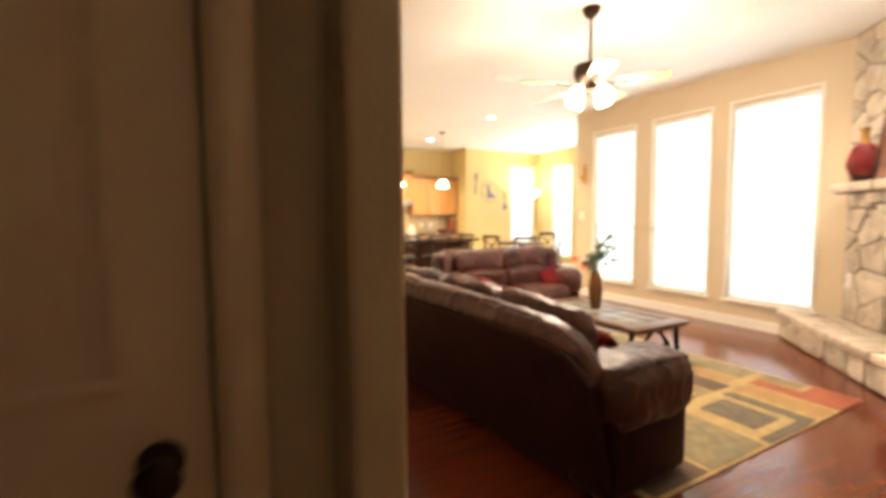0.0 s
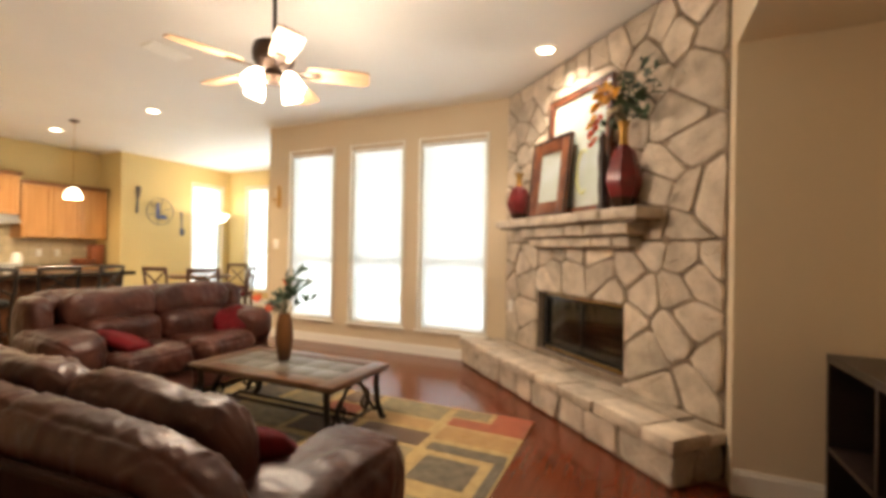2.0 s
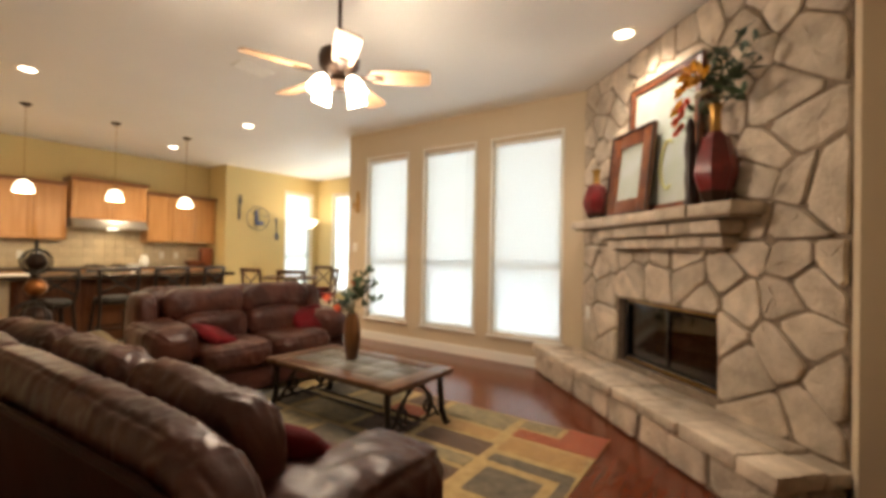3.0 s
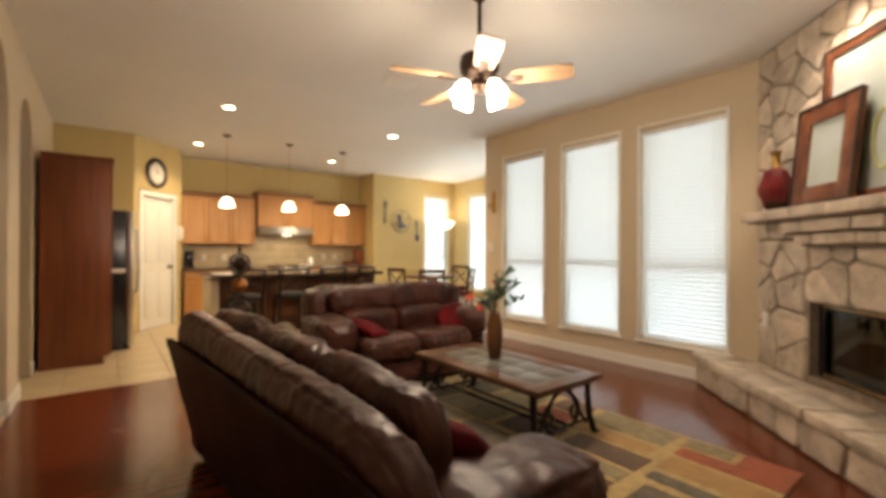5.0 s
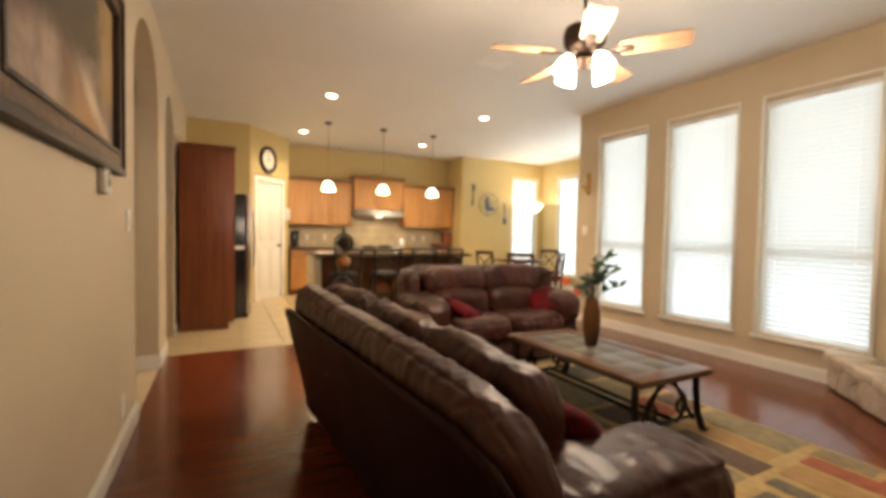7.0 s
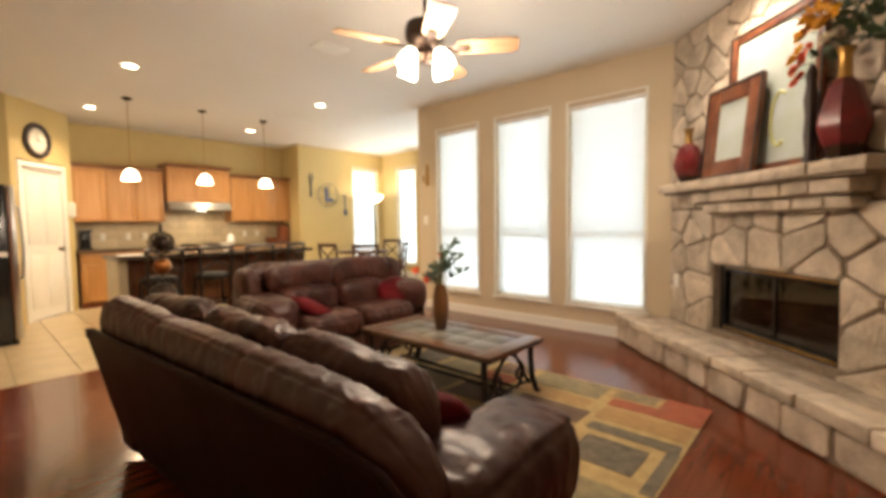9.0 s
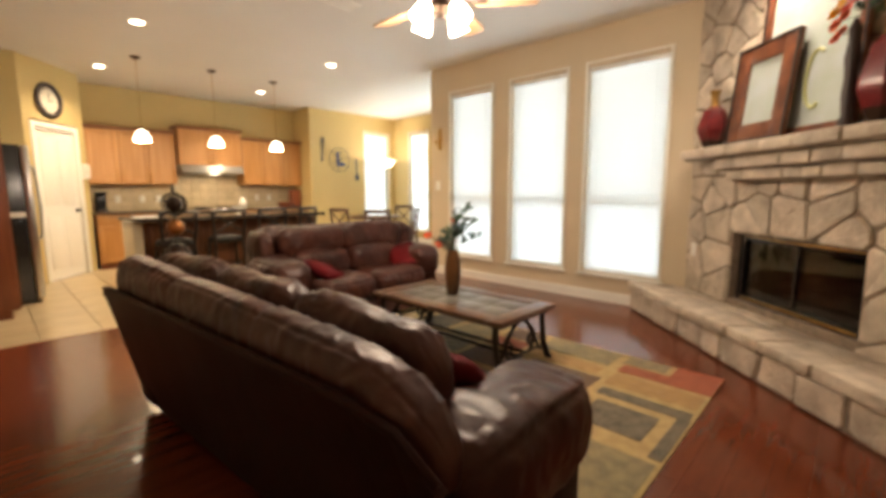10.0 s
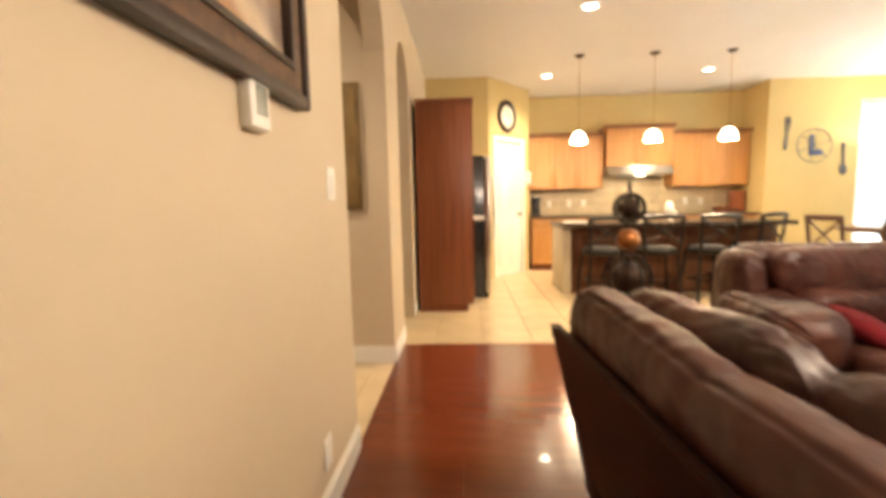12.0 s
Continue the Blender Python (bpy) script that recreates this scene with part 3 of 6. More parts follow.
for i in range(4):
    a = radians(90 * i)
    c, s = math.cos(a), math.sin(a)
    bm = bmesh.new()
    tube(bm, [(0.05 * c, 0.05 * s, -0.62), (0.09 * c, 0.09 * s, -0.61), (0.115 * c, 0.115 * s, -0.62)], 0.009, 8)
    part("light_arm", bm, BRONZE, fan)
    bm = bmesh.new()
    lathe(bm, [(0.024, 0.0), (0.034, -0.012), (0.052, -0.05), (0.06, -0.09), (0.064, -0.12), (0.060, -0.118), (0.048, -0.05), (0.03, -0.014), (0.02, -0.004)], 20)
    part("glass_shade", bm, glowing("lit_fan_glass", (1.0, 0.86, 0.66), 28) if i == 0 else bpy.data.materials["lit_fan_glass"], fan, "glowing frosted tulip shade").matrix_basis = pose(0.115 * c, 0.115 * s, -0.615) @ Matrix.Rotation(radians(28), 4, Vector((s, -c, 0))) @ Matrix.Diagonal((0.9, 0.9, 0.9, 1))
    point_lamp("fan_glow", (FAN[0] + 0.20 * c, FAN[1] + 0.20 * s, H - 0.77), 19, WARM, 0.07)

# ceiling vent
vent = thing("ceiling_vent", "white slatted air vent in the ceiling", "air vent", "", (3.87, 3.80, H))
bm = bmesh.new()
for x0, x1, y0, y1 in ((-0.16, 0.16, -0.09, -0.07), (-0.16, 0.16, 0.07, 0.09), (-0.16, -0.14, -0.07, 0.07), (0.14, 0.16, -0.07, 0.07)):
    box(bm, x0, x1, y0, y1, -0.012, -0.001, 0.002)
part("frame", bm, TRIM, vent)
slat_me = finish(boxed(-0.14, 0.14, -0.004, 0.008, -0.009, -0.003), TRIM)
for i in range(7):
    s = new("slat", slat_me)
    s.parent, s.location = vent, (0, -0.058 + i * 0.0185, 0)


# ---- stone fireplace ----
def clip_half(poly, px, py, nx, ny):
    """Keeps the side of the line through p where n points away."""
    out = []
    for (ax, ay), (bx, by) in zip(poly, poly[1:] + poly[:1]):
        da, db = (ax - px) * nx + (ay - py) * ny, (bx - px) * nx + (by - py) * ny
        if da <= 0:
            out.append((ax, ay))
        if da * db < 0:
            t = da / (da - db)
            out.append((ax + (bx - ax) * t, ay + (by - ay) * t))
    return out


def rubble(u0, u1, v0, v1, sx, sy, rng, hole=None, gap=0.0095, jitter=0.46, drop=0.0):
    """Irregular stones that fill a rectangle, around a rectangular hole."""
    seeds = []
    ny = max(1, round((v1 - v0) / sy))
    for j in range(ny):
        nx = max(1, round((u1 - u0) / (sx * rng.uniform(0.8, 1.25))))
        for i in range(nx):
            u = u0 + (i + 0.5 + (0.25 if j % 2 else -0.25) + rng.uniform(-jitter, jitter)) * (u1 - u0) / nx
            v = v0 + (j + 0.5 + rng.uniform(-jitter, jitter)) * (v1 - v0) / ny
            u, v = min(max(u, u0 + 0.03), u1 - 0.03), min(max(v, v0 + 0.03), v1 - 0.03)
            if hole and hole[0] - 0.03 < u < hole[1] + 0.03 and hole[2] - 0.03 < v < hole[3] + 0.03:
                continue
            if rng.random() >= drop:
                seeds.append((u, v))
    stones = []
    for k, (u, v) in enumerate(seeds):
        poly = [(u0, v0), (u1, v0), (u1, v1), (u0, v1)]
        near = sorted((q for i, q in enumerate(seeds) if i != k), key=lambda q: (q[0] - u) ** 2 + (q[1] - v) ** 2)[:16]
        for a, b in near:
            poly = clip_half(poly, (u + a) / 2, (v + b) / 2, a - u, b - v)
        if hole:
            d = (hole[0] - u, u - hole[1], hole[2] - v, v - hole[3])
            s = d.index(max(d))
            if s == 0:
                poly = clip_half(poly, hole[0], v, 1, 0)
            elif s == 1:
                poly = clip_half(poly, hole[1], v, -1, 0)
            elif s == 2:
                poly = clip_half(poly, u, hole[2], 0, 1)
            else:
                poly = clip_half(poly, u, hole[3], 0, -1)
        if len(poly) < 3:
            continue
        n = len(poly)
        cu, cv = sum(p[0] for p in poly) / n, sum(p[1] for p in poly) / n
        area = abs(sum(poly[i][0] * poly[(i + 1) % n][1] - poly[(i + 1) % n][0] * poly[i][1] for i in range(n))) / 2
        if area < 0.002:
            continue
        size = math.sqrt(area)
        k1 = max(0.2, 1 - 2 * gap / size)
        poly = [(cu + (p[0] - cu) * k1, cv + (p[1] - cv) * k1) for p in poly]
        # broken corners
        cut = []
        for i in range(n):
            p, a, b = poly[i], poly[i - 1], poly[(i + 1) % n]
            r = rng.uniform(0.05, 0.16)
            cut.append((p[0] + (a[0] - p[0]) * r, p[1] + (a[1] - p[1]) * r))
            cut.append((p[0] + (b[0] - p[0]) * r, p[1] + (b[1] - p[1]) * r))
        fine = []
        for i in range(len(cut)):
            p, q = cut[i], cut[(i + 1) % len(cut)]
            fine.append(p)
            mid = ((p[0] + q[0]) / 2, (p[1] + q[1]) / 2)
            w = rng.uniform(-0.006, 0.004)
            d = math.hypot(mid[0] - cu, mid[1] - cv) or 1
            fine.append((mid[0] + (mid[0] - cu) / d * w, mid[1] + (mid[1] - cv) / d * w))
        stones.append(fine)
    return stones


def stone_mesh(outline, depth, rng):
    """A stone with rounded edge and an uneven face; the outline lies in x, z and it stands out to -y."""
    bm = bmesh.new()
    n = len(outline)
    cx, cz = sum(p[0] for p in outline) / n, sum(p[1] for p in outline) / n
    tx, tz = rng.uniform(-0.05, 0.05), rng.uniform(-0.05, 0.05)
    rings = []
    for k, y in ((1.0, 0.045), (1.0, -depth * 0.55), (0.98, -depth * 0.88), (0.95, -depth)):
        rings.append([bm.verts.new((cx + (x - cx) * k, y + ((x - cx) * tx + (z - cz) * tz if y < 0 else 0), cz + (z - cz) * k)) for x, z in outline])
    for a, b in zip(rings, rings[1:]):
        for i in range(n):
            bm.faces.new((a[i], a[(i + 1) % n], b[(i + 1) % n], b[i]))
    for k in (0.72, 0.38):
        ring = [bm.verts.new((cx + (v.co.x - cx) * k / 0.95 + rng.uniform(-0.006, 0.006), v.co.y + rng.uniform(-0.007, 0.005), cz + (v.co.z - cz) * k / 0.95 + rng.uniform(-0.006, 0.006))) for v in rings[3]]
        rings.append(ring)
        a = rings[-2]
        for i in range(n):
            bm.faces.new((a[i], a[(i + 1) % n], ring[(i + 1) % n], ring[i]))
    c = bm.verts.new((cx, -depth - rng.uniform(-0.004, 0.008), cz))
    for i in range(n):
        bm.faces.new((rings[-1][i], rings[-1][(i + 1) % n], c))
    return bm


rng = random.Random(11)
fire = new("fireplace")
fire.matrix_basis = FM
tagged(fire, "corner fireplace of pale rubble stone with raised hearth", "fireplace")
HZ, HD, HU1 = 0.275, 0.40, 2.45
faces = rubble(U0 + 0.02, U1, HZ, 1.30, 0.20, 0.165, rng, FB, jitter=0.40, drop=0.22) + rubble(U0 + 0.02, 1.3, 1.30, H - 0.005, 0.20, 0.185, rng, jitter=0.42, drop=0.2) + rubble(1.3, U1, 1.30, H - 0.005, 0.26, 0.22, rng, jitter=0.44, drop=0.24)
for outline in faces:
    part("stone", stone_mesh(outline, rng.uniform(0.014, 0.032), rng), STONE, fire, smooth=38)
# hearth: front stones, capping slabs and core
part("hearth_core", boxed(-HD + 0.17, HU1 - 0.03, -HD + 0.026, 0.03, 0.001, HZ - 0.05), MORTAR, fire, "mortar bed of the hearth")
for outline in rubble(-HD + 0.13, HU1, 0.004, HZ - 0.075, 0.30, 0.2, rng, jitter=0.46):
    part("hearth_stone", stone_mesh([(u, z) for u, z in outline], rng.uniform(0.02, 0.04), rng), STONE, fire, smooth=38).location = (0, -HD + 0.04, 0)
for outline in rubble(0.02, HD - 0.01, 0.004, HZ - 0.075, 0.2, 0.2, rng, jitter=0.2):
    part("hearth_stone", stone_mesh(outline, 0.02, rng), STONE, fire, smooth=38).matrix_basis = pose(HU1 - 0.035, -HD, 0, 0, 0, 90)
u = -HD + 0.12
while u < HU1 - 0.02:
    w = min(rng.uniform(0.26, 0.44), HU1 + 0.02 - u)
    if HU1 + 0.02 - (u + w) < 0.15:
        w = HU1 + 0.02 - u
    d = rng.uniform(0.22, 0.30)
    for y0, y1 in ((-HD - rng.uniform(0.015, 0.03), -HD + d), (-HD + d + 0.012, 0.0)):
        lim = max(u, -y1 * 0.98 if u < 0 else u)
        z1 = HZ + rng.uniform(-0.006, 0.008)
        bm = boxed(u + 0.007 if u > 0 or y1 < -0.2 else max(u, -abs(y0)) + 0.007, u + w - 0.006, y0, y1, HZ - 0.075, z1, 0.014)
        for v in bm.verts:
            v.co += Vector((noise.noise(v.co * 9), noise.noise(v.co * 9 + Vector((5, 0, 0))), noise.noise(v.co * 7))) * 0.008
        part("cap_stone", bm, STONE, fire, smooth=38)
    u += w
# mantel: a stone shelf on two corbelled courses
for z0, z1, a, b, dep, cnt in ((1.44, 1.515, 0.22, 2.03, 0.25, 6), (1.345, 1.425, 0.56, 1.89, 0.175, 6), (1.262, 1.33, 0.64, 1.84, 0.12, 7)):
    cuts = [a] + sorted(a + (b - a) * (i + rng.uniform(-0.2, 0.2)) / cnt for i in range(1, cnt)) + [b]
    for p, q in zip(cuts, cuts[1:]):
        bm = boxed(p + 0.005, q - 0.005, -dep - rng.uniform(0, 0.012), 0.02, z0, z1 - rng.uniform(0, 0.006), 0.010)
        for v in bm.verts:
            v.co += Vector((noise.noise(v.co * 9), noise.noise(v.co * 9 + Vector((5, 0, 0))), 0.5 * noise.noise(v.co * 7))) * 0.007
        part("mantel_stone", bm, STONE, fire, smooth=38)
    part("mantel_bed", boxed(a + 0.03, b - 0.03, -dep + 0.03, 0.03, z0 - 0.016, z1 - 0.02), MORTAR, fire, "dark mortar bed")
# firebox
SOOT = material("sooty_steel", (0.012, 0.011, 0.010), 0.6, second=(0.03, 0.026, 0.022), scale=6)
bm = bmesh.new()
for a, b, z0, z1 in ((FB[0] + 0.005, FB[0] + 0.06, FB[2], FB[3] - 0.005), (FB[1] - 0.06, FB[1] - 0.005, FB[2], FB[3] - 0.005), (FB[0] + 0.06, FB[1] - 0.06, FB[3] - 0.055, FB[3] - 0.005), (FB[0] + 0.06, FB[1] - 0.06, FB[2], FB[2] + 0.05)):
    box(bm, a, b, 0.05, 0.10, z0, z1, 0.005)
box(bm, 1.145, 1.165, 0.06, 0.09, FB[2] + 0.05, FB[3] - 0.055, 0.003)
part("firebox_frame", bm, BLACK, fire, "black metal firebox frame")
bm = bmesh.new()
for a, b, y0, y1, z0, z1 in ((FB[0] + 0.01, FB[0] + 0.03, 0.10, 0.6, FB[2], FB[3]), (FB[1] - 0.03, FB[1] - 0.01, 0.10, 0.6, FB[2], FB[3]), (FB[0] + 0.01, FB[1] - 0.01, 0.585, 0.605, FB[2], FB[3]), (FB[0] + 0.01, FB[1] - 0.01, 0.10, 0.6, FB[2], FB[2] + 0.015), (FB[0] + 0.01, FB[1] - 0.01, 0.10, 0.6, FB[3] - 0.02, FB[3] - 0.004)):
    box(bm, a, b, y0, y1, z0, z1)
part("firebox_lining", bm, SOOT, fire, "sooty dark firebox lining")
part("brass_trim", boxed(FB[0] + 0.06, FB[1] - 0.06, 0.040, 0.0499, FB[2] + 0.012, FB[2] + 0.03, 0.003), BRASS, fire, "thin brass trim strip")
part("brass_trim", boxed(FB[0] + 0.06, FB[1] - 0.06, 0.040, 0.0499, FB[3] - 0.028, FB[3] - 0.014, 0.003), BRASS, fire, "thin brass trim strip")
for a, b in ((FB[0] + 0.06, 1.145), (1.165, FB[1] - 0.06)):
    part("glass_door", boxed(a, b, 0.072, 0.078, FB[2] + 0.05, FB[3] - 0.055), clear_glass("smoked_glass", (0.25, 0.24, 0.23)), fire, "smoked glass door")
LOG = material("charred_log", (0.06, 0.045, 0.035), 0.9, second=(0.16, 0.13, 0.10), scale=8, bump=0.6)
bm = bmesh.new()
for i, (x0, y0, x1, y1, z, r) in enumerate(((0.8, 0.3, 1.5, 0.34, 0.44, 0.05), (0.85, 0.42, 1.45, 0.40, 0.44, 0.05), (0.9, 0.3, 1.4, 0.44, 0.53, 0.045))):
    tube(bm, [(x0 + (x1 - x0) * k / 6, y0 + (y1 - y0) * k / 6, z + 0.01 * math.sin(k * 2 + i)) for k in range(7)], r, 10)
part("gas_logs", bm, LOG, fire, "stack of charred ceramic logs")
part("wall_plate", boxed(0.155, 0.225, -0.055, -0.048, 0.60, 0.72, 0.002), TRIM, fire, "small white gas-key plate")


def on_mantel(u, d=0.1, z=1.517):
    return FM @ pose(u, -d, z)


def facet_vase(h, r, m, label):
    t = new("red_vase")
    t.matrix_basis = m
    tagged(t, label, "vase", "red vases on the mantel")
    bm = bmesh.new()
    lathe(bm, [(0.42 * r, 0), (0.60 * r, 0.05 * h), (0.98 * r, 0.28 * h), (1.0 * r, 0.36 * h), (0.62 * r, 0.66 * h), (0.30 * r, 0.73 * h)], 7)
    part("body", bm, REDGLAZE, t, "", 20)
    bm = bmesh.new()
    lathe(bm, [(0.42 * r + 0.002, -0.001), (0.63 * r, 0.05 * h), (0.74 * r, 0.12 * h), (0.70 * r, 0.12 * h)], 7)
    part("foot", bm, BRONZE, t, "dark metal foot", 20)
    bm = bmesh.new()
    lathe(bm, [(0.31 * r, 0.725 * h), (0.25 * r, 0.76 * h), (0.25 * r, 0.93 * h), (0.38 * r, 1.0 * h), (0.34 * r, 1.0 * h), (0.2 * r, 0.92 * h), (0.2 * r, 0.8 * h)], 14)
    part("neck", bm, BRASS, t, "gold neck")
    return t


facet_vase(0.44, 0.115, on_mantel(0.47, 0.14), "small faceted dark red vase with gold neck")
facet_vase(0.58, 0.118, on_mantel(1.79, 0.13), "large faceted dark red vase with gold neck")
FRAMEWOOD = material("copper_brown_frame", (0.22, 0.075, 0.028), 0.4, second=(0.10, 0.03, 0.014), scale=9, detail=6, bump=0.15)
FRAMEDARK = material("dark_frame_edge", (0.03, 0.016, 0.012), 0.45, scale=8)
PALE = material("pale_misty_print", (0.50, 0.55, 0.56), 0.35, second=(0.42, 0.48, 0.40), scale=4, detail=5)


def leaning_frame(name, w, h, border, m, label, lean=7, figure=None):
    t = new(name)
    t.matrix_basis = m @ pose(0, 0, 0, -lean)
    tagged(t, label, "picture frame", "framed pictures on the mantel")
    bm = bmesh.new()
    for x0, x1, z0, z1 in ((-w / 2, -w / 2 + border, 0, h), (w / 2 - border, w / 2, 0, h), (-w / 2 + border, w / 2 - border, 0, border), (-w / 2 + border, w / 2 - border, h - border, h)):
        box(bm, x0, x1, -0.03, 0, z0, z1, 0.006)
    part("moulding", bm, FRAMEWOOD, t)
    bm = bmesh.new()
    e = 0.014
    for x0, x1, z0, z1 in ((-w / 2 - 0.004, -w / 2 + e, -0.0, h + 0.004), (w / 2 - e, w / 2 + 0.004, 0.0, h + 0.004), (-w / 2 + e, w / 2 - e, 0, e), (-w / 2 + e, w / 2 - e, h - e, h + 0.004)):
        box(bm, x0, x1, -0.038, -0.0301, z0, z1, 0.003)
    part("outer_edge", bm, FRAMEDARK, t, "dark raised outer edge")
    part("print", boxed(-w / 2 + border, w / 2 - border, -0.012, -0.006, border, h - border), PALE, t, "pale misty print")
    if figure:
        bm = bmesh.new()
        tube(bm, [(0.10 * math.cos(a) * 0.7 + 0.08, -0.014, 0.33 * h + 0.17 * math.sin(a)) for a in [radians(60 + 240 * i / 20) for i in range(21)]], 0.012, 6)
        part("figure", bm, figure, t, "olive-yellow curl in the print")
    return t


leaning_frame("framed_print", 0.76, 1.00, 0.055, on_mantel(1.23, 0.075), "large copper-brown framed pale print leaning on stone", 2.5, material("olive_paint", (0.55, 0.56, 0.25), 0.5, scale=10))
leaning_frame("framed_print", 0.53, 0.66, 0.12, on_mantel(0.96, 0.155), "small wide brown framed print leaning on the mantel", 6)

# dark totem-like statuette between frame and vase
bm = bmesh.new()
lathe(bm, [(0.035, 0), (0.04, 0.02), (0.025, 0.06), (0.034, 0.16), (0.028, 0.26), (0.037, 0.36), (0.026, 0.44), (0.032, 0.50), (0.012, 0.55), (0.0, 0.56)], 12)
ob = one("statuette", bm, FRAMEDARK, "slim dark carved statuette on the mantel", "statuette")
ob.matrix_basis = on_mantel(1.625, 0.16) @ Matrix.Diagonal((0.95, 0.95, 1.0, 1))

LEAF = material("dark_leaf", (0.035, 0.065, 0.03), 0.5, second=(0.06, 0.10, 0.05), scale=20)
LEAF2 = material("grey_green_leaf", (0.10, 0.14, 0.10), 0.55, second=(0.06, 0.09, 0.07), scale=20)
STEM = material("green_stem", (0.07, 0.08, 0.03), 0.6, scale=20)
YELLOW = material("sunflower_yellow", (0.75, 0.38, 0.02), 0.6, second=(0.55, 0.24, 0.01), scale=20)
REDPETAL = material("red_petal", (0.55, 0.05, 0.02), 0.6, second=(0.7, 0.12, 0.03), scale=20)
CREAM = material("cream_petal", (0.70, 0.62, 0.45), 0.6, scale=20)


def leaf(bm, at, way, length, width, rng):
    d = Vector(way).normalized()
    side = d.cross(Vector((rng.uniform(-1, 1), rng.uniform(-1, 1), rng.uniform(-1, 1)))).normalized()
    up = d.cross(side)
    at = Vector(at)
    rows = []
    for i, w in enumerate((0.12, 0.75, 1.0, 0.7, 0.08)):
        t = i / 4
        c = at + d * length * t - up * length * 0.25 * t * t
        rows.append((bm.verts.new(c - side * width * w / 2 + up * 0.12 * width * w), bm.verts.new(c), bm.verts.new(c + side * width * w / 2 + up * 0.12 * width * w)))
    for a, b in zip(rows, rows[1:]):
        bm.faces.new((a[0], a[1], b[1], b[0]))
        bm.faces.new((a[1], a[2], b[2], b[1]))


def bloom(bm, at, face, radius, petals, rng, rings=2):
    f = Vector(face).normalized()
    a = f.orthogonal().normalized()
    b = f.cross(a)
    for k in range(rings):
        for i in range(petals):
            t = 2 * math.pi * (i + 0.5 * k) / petals + rng.uniform(-0.1, 0.1)
            d = a * math.cos(t) + b * math.sin(t) + f * (0.25 + 0.3 * k)
            leaf(bm, Vector(at) + d * radius * 0.15, d, radius * (1 - 0.2 * k), radius * 0.42, rng)


def bouquet(name, m, stems, label, category="flowers"):
    """stems: (tip, kind, size)."""
    t = new(name)
    t.matrix_basis = m
    tagged(t, label, category)
    r = random.Random(5)
    mats = {"leaf": LEAF, "grey": LEAF2, "yellow": YELLOW, "red": REDPETAL, "cream": CREAM}
    sets = {}
    for tip, kind, size in stems:
        tip = Vector(tip)
        mid = Vector((tip.x * 0.35, tip.y * 0.35, tip.z * 0.6))
        line = [Vector((0, 0, -0.10)), Vector((0, 0, 0)) * 1, mid, tip]
        sb = bmesh.new()
        tube(sb, line, 0.003, 5)
        part("stem", sb, STEM, t)
        if kind in ("leaf", "grey"):
            bm = sets.get(kind) or sets.setdefault(kind, bmesh.new())
            for i in range(9):
                f = 0.25 + 0.75 * i / 8
                p = mid.lerp(tip, (f - 0.25) / 0.75)
                d = Vector((r.uniform(-1, 1), r.uniform(-1, 1), r.uniform(-0.2, 0.9)))
                leaf(bm, p, d, size * r.uniform(0.7, 1.1), size * 0.42, r)
        else:
            bm = bmesh.new()
            bloom(bm, tip, (tip.x * 2 + r.uniform(-.3, .3), tip.y * 2 - 0.6, 0.5), size, 10, r)
            part({"yellow": "sunflower", "red": "red_bloom", "cream": "cream_bloom"}[kind], bm, mats[kind], t, smooth=180)
    for kind, bm in sets.items():
        part({"leaf": "foliage", "grey": "eucalyptus"}[kind], bm, mats[kind], t, smooth=180)["kind"] = "stuff"
    return t


bouquet("mantel_bouquet", on_mantel(1.79, 0.13, 2.085) @ Matrix.Diagonal((0.9, 0.9, 0.86, 1)), [
    ((-0.16, -0.09, 0.18), "yellow", 0.085), ((-0.08, -0.12, 0.25), "yellow", 0.085), ((0.02, -0.13, 0.18), "yellow", 0.08), ((-0.24, -0.08, 0.06), "yellow", 0.07),
    ((-0.22, -0.08, -0.02), "red", 0.07), ((-0.17, -0.08, 0.06), "red", 0.06), ((-0.25, -0.06, -0.10), "red", 0.06), ((0.0, -0.1, 0.08), "cream", 0.06),
    ((0.22, -0.03, 0.42), "grey", 0.10), ((0.30, -0.02, 0.30), "grey", 0.10), ((0.14, -0.05, 0.34), "grey", 0.09), ((0.36, -0.05, 0.16), "leaf", 0.10),
    ((0.22, -0.08, 0.10), "leaf", 0.11), ((0.12, -0.08, 0.18), "leaf", 0.11), ((0.26, -0.06, 0.0), "leaf", 0.11), ((0.05, -0.1, 0.30), "leaf", 0.09), ((-0.12, -0.08, 0.0), "leaf", 0.08)],
    "silk sunflowers and dark greenery in the red vase")


